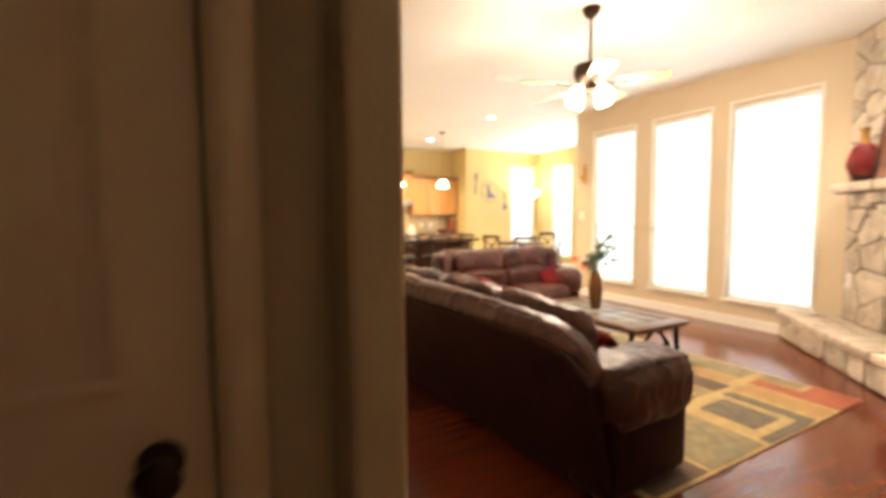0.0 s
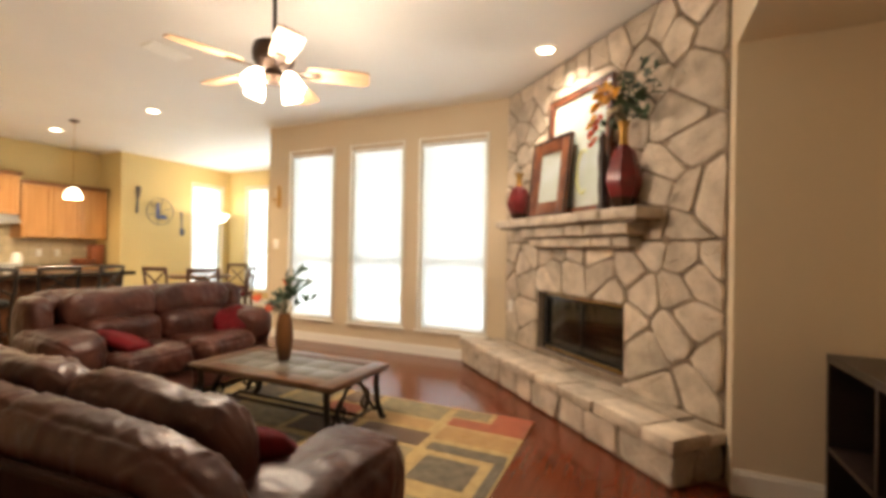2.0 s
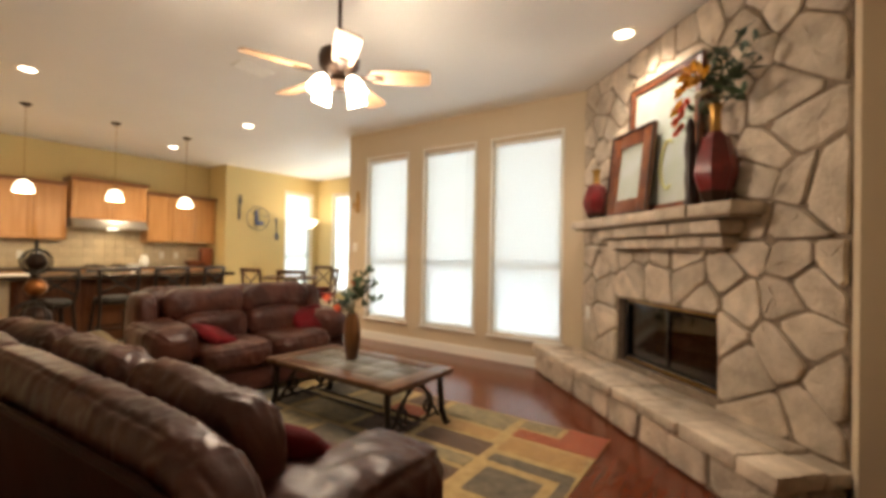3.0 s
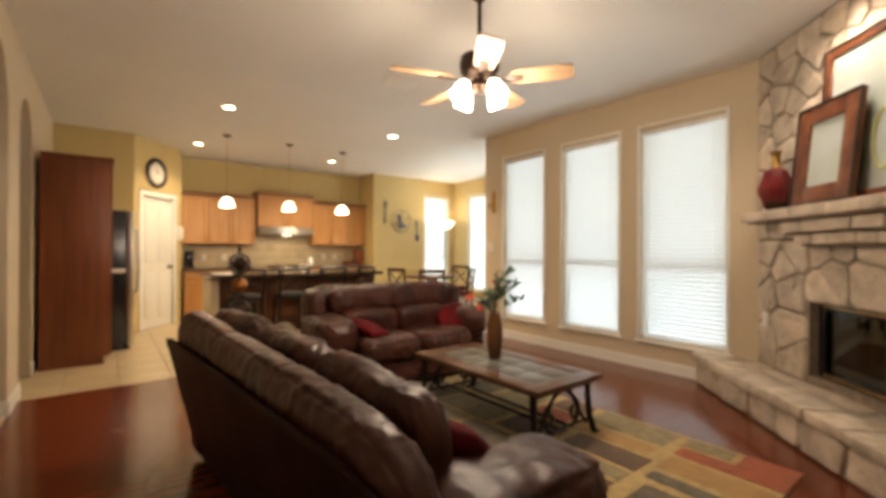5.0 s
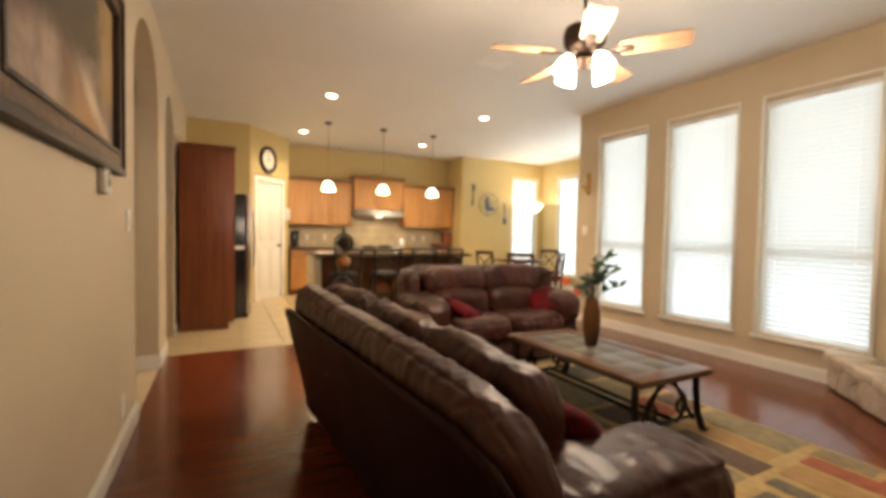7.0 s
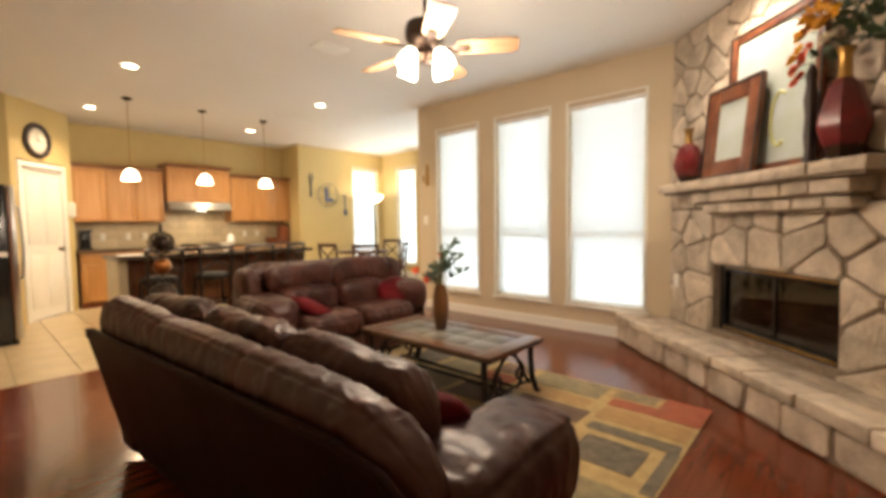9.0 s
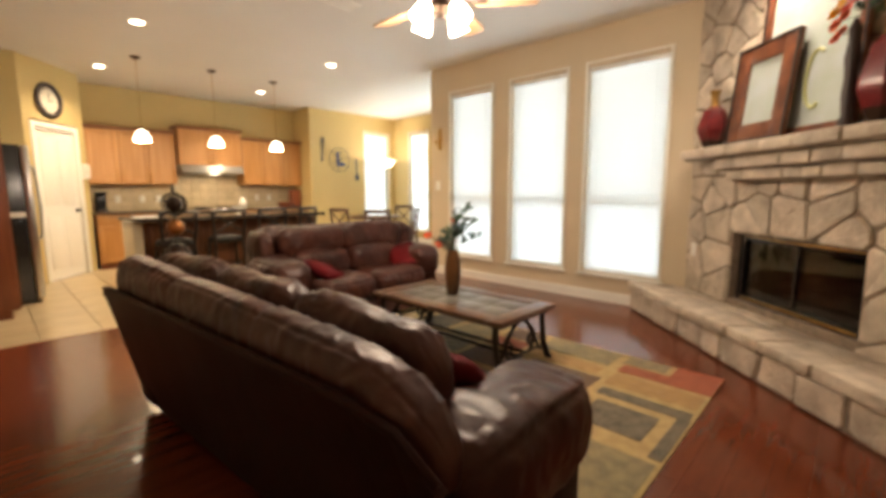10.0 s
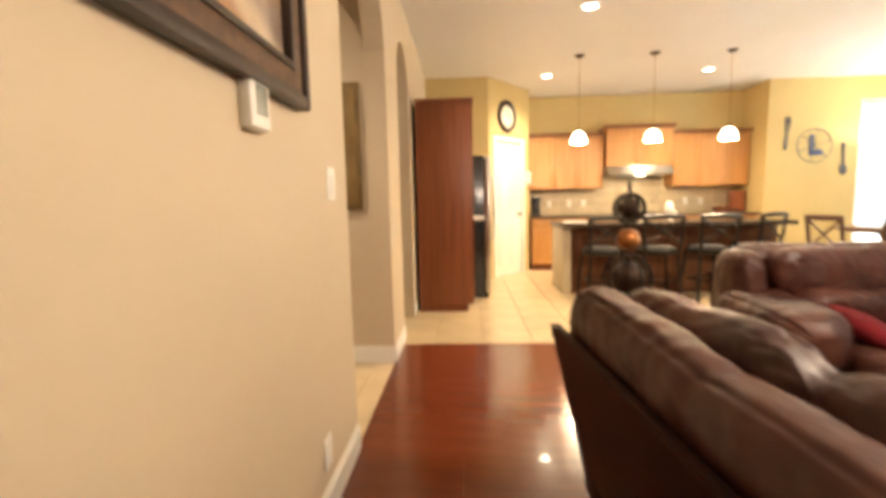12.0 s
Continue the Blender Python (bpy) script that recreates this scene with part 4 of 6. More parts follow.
# ---- sofas ----
def sofa(name, length, seats, at, turn, label):
    """Local x along the sofa, y from back to front."""
    t = thing(name, label, "sofa", "brown leather sofas", at, turn)
    bm = bmesh.new()
    for k in range(16):
        box(bm, 0.03 + k * (length - 0.06) / 16, 0.03 + (k + 1) * (length - 0.06) / 16, 0, 0.032, 0.05, 0.70)
    bmesh.ops.remove_doubles(bm, verts=bm.verts, dist=0.001)
    for v in bm.verts:
        v.co.y += 0.015 + 0.16 * (1 - v.co.z / 0.70) + 0.004 * noise.noise(v.co * 4)
        e = min(1.0, (length - v.co.x) / 0.30)
        if v.co.z > 0.5 and name == "sofa":
            v.co.z -= 0.13 * (1 - e) ** 2
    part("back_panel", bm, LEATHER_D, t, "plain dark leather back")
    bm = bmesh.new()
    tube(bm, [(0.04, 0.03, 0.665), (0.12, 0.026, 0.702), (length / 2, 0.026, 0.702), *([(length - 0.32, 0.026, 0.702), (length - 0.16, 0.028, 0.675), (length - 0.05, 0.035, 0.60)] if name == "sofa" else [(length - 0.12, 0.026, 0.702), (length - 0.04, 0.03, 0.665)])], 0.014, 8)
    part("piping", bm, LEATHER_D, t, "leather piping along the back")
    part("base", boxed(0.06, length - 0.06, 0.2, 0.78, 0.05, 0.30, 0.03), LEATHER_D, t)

    def droop(bm):
        """The long sofa's back sinks towards its far end."""
        if name == "sofa":
            for v in bm.verts:
                s, k = v.co.x, max(0.0, min(1.0, (v.co.z - 0.45) / 0.3))
                v.co.z -= k * (0.045 * max(0.0, min(1.0, (s - 1.0) / 1.0)) ** 1.3 + 0.14 * max(0.0, (s - 1.92) / 0.30) ** 2)

    bm = bmesh.new()
    cushion(bm, 0.05, length - 0.06, 0.045, 0.205, 0.57, 0.872, 14, 0.72, 3.0, 0.013, seams=(62, 118), pinch=(0.33 * length, 0.62 * length))
    droop(bm)
    if name == "sofa":
        for v in bm.verts:
            v.co.z -= 0.036 * max(0.0, min(1.0, (v.co.x - 0.15) / 0.7)) * max(0.0, min(1.0, (v.co.z - 0.60) / 0.2))
    part("back_roll", bm, LEATHER, t, smooth=180)
    arm = 0.27
    w = (length - 2 * arm) / seats
    for i in range(seats):
        x0, x1 = arm + i * w, arm + (i + 1) * w
        bm = bmesh.new()
        far, near = (0.12 if i == 0 else 0.0), (0.05 if i == seats - 1 else 0.0)
        cushion(bm, x0 - 0.01 - far, x1 + 0.01 + near, 0.195, 0.35, 0.60, 0.868, 7, 0.75, 7 + i, 0.022, seams=(75, 330))
        droop(bm)
        part("headrest", bm, LEATHER, t, smooth=180)
        bm = bmesh.new()
        cushion(bm, x0 + 0.002, x1 - 0.002, 0.24, 0.47, 0.40, 0.665, 6, 0.62, 17 + i, 0.020)
        part("back_cushion", bm, LEATHER, t, smooth=180)
        bm = bmesh.new()
        cushion(bm, x0 + 0.002, x1 - 0.002, 0.34, 0.87, 0.25, 0.475, 8, 0.5, 27 + i, 0.018, seams=(20, 160), sag=0.012)
        part("seat_cushion", bm, LEATHER, t, smooth=180)
        bm = bmesh.new()
        cushion(bm, x0 + 0.004, x1 - 0.004, 0.72, 0.83, 0.06, 0.275, 10, 0.45, 37 + i, 0.006)
        part("front_panel", bm, LEATHER, t, smooth=180)
    if name == "loveseat":
        for i, x in enumerate((0.01, length - 0.17)):
            bm = bmesh.new()
            cushion(bm, x, x + 0.16, 0.05, 0.36, 0.42, 0.85, 4, 0.6, 57 + i, 0.016)
            part("wing", bm, LEATHER, t, smooth=180)
    for i, x in enumerate((0.0, length - arm)):
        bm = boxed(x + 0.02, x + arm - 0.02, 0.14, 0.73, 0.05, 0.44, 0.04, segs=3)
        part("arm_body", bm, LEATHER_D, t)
        bm = bmesh.new()
        cushion(bm, x - 0.03, x + arm + 0.03, 0.11, 0.78, 0.34, 0.645, 5, 0.62, 47 + i, 0.018, axis="y", seams=(40, 140))
        for v in bm.verts:
            v.co.z -= 0.03 * max(0, (v.co.y - 0.45)) * 2
        part("arm_pad", bm, LEATHER, t, smooth=180)
    foot_me = finish(boxed(-0.03, 0.03, -0.03, 0.03, 0, 0.052, 0.004), ESPRESSO)
    for x in (0.12, length - 0.12):
        for y in (0.26, 0.72):
            f = new("foot", foot_me)
            f.parent, f.location = t, (x, y, 0.013 if name == "loveseat" else 0)
    return t


sofa("sofa", 2.28, 3, (1.855, 3.06, 0), -85.6, "long brown leather reclining sofa with plump cushions")
sofa("loveseat", 1.72, 2, (4.70, 4.13, 0), 180, "brown leather loveseat facing the coffee table")


def pillow(size, m, mat, label, seed):
    bm = bmesh.new()
    n = 14
    top, low = {}, {}
    for i in range(n + 1):
        for j in range(n + 1):
            u, v = 2 * i / n - 1, 2 * j / n - 1
            k = 1 - 0.10 * (u * u * v * v)
            edge = (1 - u ** 4) * (1 - v ** 4)
            wob = 0.006 * noise.noise(Vector((u * 3 + seed, v * 3, seed)))
            x, y, z = u * k * size / 2, v * k * size / 2, 0.16 * size * 2 * (edge ** 0.5) * 0.5 + wob * edge
            top[i, j] = bm.verts.new((x, y, z))
            low[i, j] = top[i, j] if edge < 1e-6 else bm.verts.new((x, y, -z))
    for i in range(n):
        for j in range(n):
            bm.faces.new((top[i, j], top[i + 1, j], top[i + 1, j + 1], top[i, j + 1]))
            bm.faces.new((low[i, j], low[i, j + 1], low[i + 1, j + 1], low[i + 1, j]))
    ob = one("throw_pillow", bm, mat, label, "pillow", "throw pillows on the sofas", smooth=180)
    ob.matrix_basis = m
    return ob


GOLDCLOTH = material("olive_gold_cloth", (0.17, 0.115, 0.045), 0.85, second=(0.085, 0.06, 0.028), scale=14, bump=0.2)
pillow(0.34, pose(3.46, 3.55, 0.50, 22, 16, 24), RED, "dark red plush pillow on the loveseat", 1)
pillow(0.32, pose(4.39, 3.58, 0.53, 40, -14, -24), RED, "dark red plush pillow against the loveseat arm", 2)
pillow(0.36, pose(2.455, 1.205, 0.565, 0, 50, 15), RED, "dark red plush pillow beside the sofa arm", 3)
pillow(0.34, pose(2.56, 2.92, 0.60, 0, 50, -24), GOLDCLOTH, "olive gold patterned pillow on the sofa", 4)

# ---- rug: bound pile in colour blocks ----
rug = thing("area_rug", "block-patterned rug in gold, grey and rust", "rug", "", (0, 0, 0))
RX0, RX1, RY0, RY1 = 2.42, 4.58, 0.80, 3.75
def pile(name, c, s):
    return material(name, c, 0.95, second=s, scale=16, detail=9, bump=0.6, bump_scale=220, spread=(0.38, 0.62), sheen=0.2)
GOLD, GOLD2 = pile("gold_pile", (0.50, 0.36, 0.15), (0.40, 0.28, 0.11)), pile("amber_pile", (0.42, 0.26, 0.09), (0.34, 0.20, 0.07))
GREY, OLIVE = pile("grey_green_pile", (0.17, 0.14, 0.092), (0.095, 0.08, 0.055)), pile("olive_tan_pile", (0.30, 0.24, 0.12), (0.19, 0.16, 0.09))
RUST, BROWN = pile("rust_pile", (0.36, 0.085, 0.03), (0.28, 0.06, 0.02)), pile("brown_pile", (0.13, 0.075, 0.045), (0.09, 0.055, 0.035))
part("backing", boxed(RX0, RX1, RY0, RY1, 0.0005, 0.008), GOLD, rug, "gold ground of the rug")
BLOCKS = [
    (4.26, 4.58, 0.80, 1.06, RUST), (4.26, 4.39, 1.06, 1.34, RUST), (4.42, 4.56, 1.10, 1.36, OLIVE),
    (4.03, 4.22, 0.82, 1.33, GOLD2), (3.87, 3.97, 0.82, 1.31, GREY), (3.42, 3.87, 0.81, 0.87, GREY), (3.52, 3.80, 0.935, 1.265, GREY),
    (2.90, 3.38, 0.82, 1.28, OLIVE), (2.46, 2.86, 0.82, 1.28, BROWN),
    (3.88, 4.08, 1.37, 1.85, BROWN), (3.72, 3.84, 1.37, 1.85, OLIVE), (3.40, 3.68, 1.37, 1.62, BROWN), (3.40, 3.68, 1.66, 2.0, GREY), (4.30, 4.56, 1.42, 1.95, OLIVE), (4.12, 4.26, 1.42, 1.95, GOLD2),
    (4.34, 4.56, 2.02, 2.30, BROWN), (4.10, 4.30, 2.02, 2.32, RUST), (3.75, 4.05, 1.92, 2.30, BROWN),
    (2.9, 3.36, 1.34, 1.9, GREY), (3.30, 3.68, 2.06, 2.45, GREY), (2.8, 3.25, 2.0, 2.5, OLIVE),
    (3.72, 4.06, 2.36, 2.9, OLIVE), (4.10, 4.54, 2.38, 2.72, OLIVE), (4.10, 4.54, 2.78, 3.1, GREY), (3.30, 3.68, 2.5, 2.86, OLIVE), (3.72, 4.05, 2.96, 3.4, GREY),
    (2.9, 3.25, 2.56, 3.0, GREY), (3.28, 3.66, 2.92, 3.3, GREY), (2.5, 2.85, 1.36, 1.9, OLIVE),
]
for x0, x1, y0, y1, mt in BLOCKS:
    part("block", boxed(x0, x1, y0, y1, 0.008, 0.0115 + 0.001 * random.random(), 0.001, segs=1), mt, rug)

# ---- coffee table ----
TABWOOD = material("walnut_border", (0.125, 0.055, 0.022), 0.28, second=(0.065, 0.027, 0.012), scale=4, stretch=(8, 1, 1), bump=0.05)
SLATE = material("grey_slate_inlay", (0.14, 0.13, 0.105), 0.30, second=(0.09, 0.08, 0.065), scale=7, detail=6, island=0.12, bump=0.08)
table = thing("coffee_table", "wood coffee table with slate inlay and iron scroll legs", "table", "", (3.885, 2.40, 0.0125))
TX, TY, TZ = 0.325, 0.63, 0.38
bm = bmesh.new()
for x0, x1, y0, y1 in ((-TX, TX, -TY, -TY + 0.13), (-TX, TX, TY - 0.13, TY), (-TX, -TX + 0.13, -TY + 0.13, TY - 0.13), (TX - 0.13, TX, -TY + 0.13, TY - 0.13)):
    box(bm, x0, x1, y0, y1, TZ - 0.032, TZ, 0.005)
part("top_border", bm, TABWOOD, table)
part("top_underlay", boxed(-TX + 0.02, TX - 0.02, -TY + 0.02, TY - 0.02, TZ - 0.045, TZ - 0.0325), IRON, table)
ny = 5
for j in range(ny):
    y0 = -TY + 0.132 + j * (2 * TY - 0.264) / ny
    y1 = y0 + (2 * TY - 0.264) / ny
    for x0, x1 in ((-TX + 0.132, 0), (0, TX - 0.132)):
        part("slate_tile", boxed(x0 + 0.002, x1 - 0.002, y0 + 0.002, y1 - 0.002, TZ - 0.03, TZ - 0.002, 0.003), SLATE, table)
bm = bmesh.new()
for sx in (-1, 1):
    for sy in (-1, 1):
        x, y = sx * (TX - 0.05), sy * (TY - 0.08)
        bm2 = bmesh.new()
        tube(bm2, [(x, y, TZ - 0.04), (x, y, 0.24), (x, y + sy * 0.015, 0.10), (x, y + sy * 0.05, 0.012), (x, y + sy * 0.075, 0.007)], 0.021, 8)
        part("leg", bm2, IRON, table)
for sy in (-1, 1):
    y = sy * (TY - 0.08)
    bm2 = bmesh.new()
    for sx in (-1, 1):
        tube(bm2, [(sx * (0.02 + 0.16 * abs(math.sin(a))), y, 0.06 + 0.27 * k / 14) for k, a in enumerate([math.pi * (0.15 + 0.9 * i / 14) for i in range(15)])], 0.011, 6)
        tube(bm2, [(sx * (0.13 + 0.05 * math.cos(a) * (1 - i / 26)), y, 0.15 + 0.05 * math.sin(a) * (1 - i / 26)) for i, a in enumerate([0.45 * k for k in range(16)])], 0.010, 6)
        tube(bm2, [(sx * 0.26, y, 0.05), (sx * 0.14, y, 0.20), (sx * 0.05, y, 0.34)], 0.011, 6)
    tube(bm2, [(-TX + 0.05, y, 0.075), (TX - 0.05, y, 0.075)], 0.010, 6)
    part("scroll_panel", bm2, IRON, table, "twisted iron scrollwork")
bm2 = bmesh.new()
for x in (-0.05, 0.05):
    tube(bm2, [(x, -TY + 0.08, 0.085), (x, TY - 0.08, 0.085)], 0.010, 6)
part("stretcher", bm2, IRON, table)
bm.free()

VASEWOOD = material("brown_lacquer", (0.14, 0.06, 0.018), 0.3, second=(0.06, 0.022, 0.008), scale=6, stretch=(1, 1, 0.3), bump=0.1)
bm = bmesh.new()
lathe(bm, [(0.035, 0), (0.042, 0.01), (0.058, 0.10), (0.064, 0.18), (0.058, 0.26), (0.044, 0.325), (0.04, 0.345), (0.034, 0.345), (0.04, 0.32), (0.05, 0.25)], 28)
vase = one("table_vase", bm, VASEWOOD, "tall brown lacquered vase on the coffee table", "vase")
vase.location = (3.93, 2.50, 0.392)
bouquet("table_bouquet", pose(3.93, 2.50, 0.72) @ Matrix.Diagonal((0.82, 0.82, 0.95, 1)), [
    ((0.06, -0.10, 0.36), "leaf", 0.09), ((0.10, -0.14, 0.24), "leaf", 0.09), ((0.13, -0.18, 0.12), "leaf", 0.08), ((-0.02, -0.04, 0.30), "leaf", 0.07), ((0.02, -0.12, 0.28), "leaf", 0.09), ((0.08, 0.02, 0.20), "leaf", 0.08), ((-0.06, -0.02, 0.18), "leaf", 0.08),
    ((-0.14, 0.02, 0.12), "grey", 0.08), ((-0.04, 0.14, 0.06), "grey", 0.08), ((0.06, 0.10, 0.14), "grey", 0.07),
    ((-0.05, 0.08, 0.16), "grey", 0.07), ((-0.10, 0.12, 0.10), "grey", 0.07), ((-0.02, 0.06, 0.08), "cream", 0.05), ((-0.08, 0.06, 0.05), "cream", 0.05), ((0.03, 0.05, 0.10), "cream", 0.045),
    ((-0.17, 0.15, 0.13), "red", 0.042), ((-0.14, 0.05, 0.06), "red", 0.035), ((0.0, 0.0, 0.25), "red", 0.03)],
    "silk greenery with orange and cream blooms in the vase")

# ---- picture wall ----
pic = thing("framed_painting", "large misty brown painting in a dark stepped frame", "painting", "", (LW, 0, 0))
PY0, PY1, PZ0, PZ1 = 1.42, 2.87, 1.44, 2.30
def frame_ring(inset, width, x0, x1):
    bm = bmesh.new()
    a, b, c, d = PY0 + inset, PY1 - inset, PZ0 + inset, PZ1 - inset
    for q in ((a, a + width, c, d), (b - width, b, c, d), (a + width, b - width, c, c + width), (a + width, b - width, d - width, d)):
        box(bm, x0, x1, q[0], q[1], q[2], q[3], 0.004)
    return bm
part("outer_moulding", frame_ring(0, 0.035, 0.002, 0.045), FRAMEDARK, pic, "near-black outer moulding")
part("middle_moulding", frame_ring(0.035, 0.06, 0.002, 0.034), material("brushed_brown_frame", (0.12, 0.058, 0.026), 0.5, second=(0.06, 0.028, 0.013), scale=5, stretch=(1, 6, 6)), pic, "brushed brown moulding")
part("inner_moulding", frame_ring(0.095, 0.02, 0.002, 0.040), FRAMEDARK, pic, "dark inner moulding")


def landscape_paint():
    """Misty woodland: pale mauve mist, dark trees above, gold light, and a bright path over brown ground."""
    m = bpy.data.materials.new("misty_landscape_paint")
    m.use_nodes = True
    nt = m.node_tree

    def calc(op, a, b=0.0, c=0.0):
        q = nt.nodes.new("ShaderNodeMath")
        q.operation = op
        for i, v in enumerate((a, b, c)):
            if isinstance(v, (int, float)):
                q.inputs[i].default_value = v
            else:
                nt.links.new(v, q.inputs[i])
        return q.outputs[0]

    def ease(v, lo, hi):
        q = nt.nodes.new("ShaderNodeMapRange")
        q.interpolation_type = "SMOOTHSTEP"
        q.inputs["From Min"].default_value, q.inputs["From Max"].default_value = lo, hi
        nt.links.new(v, q.inputs["Value"])
        return q.outputs["Result"]

    def blend(fac, a, b):
        q = nt.nodes.new("ShaderNodeMix")
        q.data_type = "RGBA"
        nt.links.new(fac, q.inputs["Factor"])
        for v, k in ((a, 6), (b, 7)):
            if isinstance(v, tuple):
                q.inputs[k].default_value = (*v, 1)
            else:
                nt.links.new(v, q.inputs[k])
        return q.outputs[2]

    def cloud(stretch, scale):
        p = nt.nodes.new("ShaderNodeMapping")
        p.inputs["Scale"].default_value = stretch
        q = nt.nodes.new("ShaderNodeTexNoise")
        q.inputs["Scale"].default_value, q.inputs["Detail"].default_value = scale, 6
        nt.links.new(tc.outputs["Object"], p.inputs["Vector"])
        nt.links.new(p.outputs["Vector"], q.inputs["Vector"])
        return q.outputs["Fac"]

    tc = nt.nodes.new("ShaderNodeTexCoord")
    xyz = nt.nodes.new("ShaderNodeSeparateXYZ")
    nt.links.new(tc.outputs["Object"], xyz.inputs[0])
    u = calc("MULTIPLY_ADD", xyz.outputs["Y"], 1 / 1.22, -1.535 / 1.22)
    v = calc("MULTIPLY_ADD", xyz.outputs["Z"], 1 / 0.63, -1.555 / 0.63)
    soft, fine, streak = cloud((1, 1, 1), 3.5), cloud((1, 1, 1), 14), cloud((1, 9, 0.8), 2.0)
    col = blend(ease(soft, 0.38, 0.64), (0.14, 0.09, 0.07), (0.44, 0.34, 0.28))
    edge = calc("MULTIPLY_ADD", fine, 0.5, v)
    crown = calc("MULTIPLY", ease(edge, 0.54, 0.76), ease(calc("MULTIPLY_ADD", soft, -0.4, u), 0.80, 0.52))
    col = blend(calc("MULTIPLY", crown, 0.9), col, (0.045, 0.035, 0.022))
    trunk = calc("MULTIPLY", ease(streak, 0.56, 0.66), calc("MULTIPLY", ease(v, 0.25, 0.7), ease(u, 0.6, 0.4)))
    col = blend(calc("MULTIPLY", trunk, 0.75), col, (0.07, 0.05, 0.03))
    gold = calc("MULTIPLY", ease(calc("MULTIPLY_ADD", fine, 0.25, u), 0.86, 1.02), ease(v, 0.15, 0.4))
    col = blend(calc("MULTIPLY", gold, 0.65), col, (0.60, 0.40, 0.16))
    line = calc("ADD", v, calc("MULTIPLY", u, 0.82))
    ground = calc("MULTIPLY", ease(line, 0.80, 0.66), ease(calc("MULTIPLY_ADD", soft, 0.3, u), 0.45, 0.75))
    col = blend(ground, col, (0.36, 0.19, 0.085))
    path = ease(calc("ABSOLUTE", calc("SUBTRACT", calc("MULTIPLY_ADD", fine, 0.08, line), 0.82)), 0.12, 0.0)
    col = blend(calc("MULTIPLY", path, calc("MULTIPLY", soft, ease(u, 0.45, 0.7))), col, (0.80, 0.66, 0.45))
    b = nt.nodes["Principled BSDF"]
    nt.links.new(col, b.inputs["Base Color"])
    b.inputs["Roughness"].default_value = 0.28
    return m


CANVAS = landscape_paint()
part("canvas", boxed(0.002, 0.012, PY0 + 0.115, PY1 - 0.115, PZ0 + 0.115, PZ1 - 0.115), CANVAS, pic, "misty brown and gold landscape")


def wall_plate(name, at, turn, label, category, w=0.072, h=0.116, kind="switch"):
    t = thing(name, label, category, "", at, turn)
    part("plate", boxed(-w / 2, w / 2, -0.008, -0.0005, -h / 2, h / 2, 0.003), TRIM, t)
    if kind == "switch":
        part("rocker", boxed(-0.016, 0.016, -0.012, -0.0081, -0.032, 0.032, 0.002), TRIM, t)
    else:
        for z in (-0.024, 0.024):
            part("socket", boxed(-0.014, 0.014, -0.0095, -0.0081, z - 0.013, z + 0.013, 0.001), TRIM, t)
    return t


wall_plate("light_switch", (LW, 3.16, 1.225), 90, "white light switch plate on the tan wall", "light switch", 0.09, 0.125)
wall_plate("power_outlet", (LW, 2.97, 0.24), 90, "white power outlet low on the wall", "power outlet", kind="outlet")
wall_plate("light_switch", (EW, 4.66, 1.26), -90, "white light switch plate near the windows", "light switch", 0.09, 0.125)
th = thing("thermostat", "white wall thermostat with grey display", "thermostat", "", (LW, 2.545, 1.40), 90)
part("housing", boxed(-0.052, 0.052, -0.034, -0.0005, -0.068, 0.062, 0.008), TRIM, th)
part("display", boxed(-0.026, 0.030, -0.0365, -0.0342, -0.036, 0.036, 0.001), material("grey_display", (0.28, 0.29, 0.25), 0.25, scale=3), th, "grey display")

# hall painting beyond the first arch
hp = thing("hall_picture", "narrow olive-brown framed panel on the hall wall", "picture", "", (0.74, 4.503, 1.10))
part("frame", boxed(-0.13, 0.13, -0.03, -0.001, 0, 0.86, 0.006), material("olive_wood_frame", (0.22, 0.14, 0.05), 0.5, second=(0.14, 0.09, 0.03), scale=8), hp)
part("panel", boxed(-0.095, 0.095, -0.034, -0.0301, 0.04, 0.82, 0.002), material("olive_panel", (0.28, 0.18, 0.06), 0.5, second=(0.18, 0.11, 0.035), scale=6), hp)

# brass candle sconce on the window wall
sc = thing("wall_sconce", "brass candle sconce with pale candle", "wall sconce", "", (EW, 4.62, 1.90), -90)
bm = bmesh.new()
slab(bm, [(-0.03, -0.14), (0.0, -0.16), (0.03, -0.14), (0.035, 0.0), (0.025, 0.14), (0.0, 0.16), (-0.025, 0.14), (-0.035, 0.0)], 0.001, 0.01, 0.004)
part("back_plate", bm, BRASS, sc).matrix_basis = pose(0, 0, 0, 90)
bm = bmesh.new()
tube(bm, [(0, -0.008, -0.08), (0, -0.05, -0.11), (0, -0.08, -0.08), (0, -0.08, -0.05)], 0.006, 8)
lathe(bm, [(0.01, -0.06), (0.032, -0.05), (0.034, -0.044), (0.012, -0.046), (0.013, -0.02)], 16, (0, -0.08, 0))
part("candle_arm", bm, BRASS, sc)
bm = bmesh.new()
lathe(bm, [(0.012, -0.04), (0.012, 0.09), (0.004, 0.094), (0.0, 0.094)], 14, (0, -0.08, 0))
part("candle", bm, CREAM, sc, "pale wax candle")

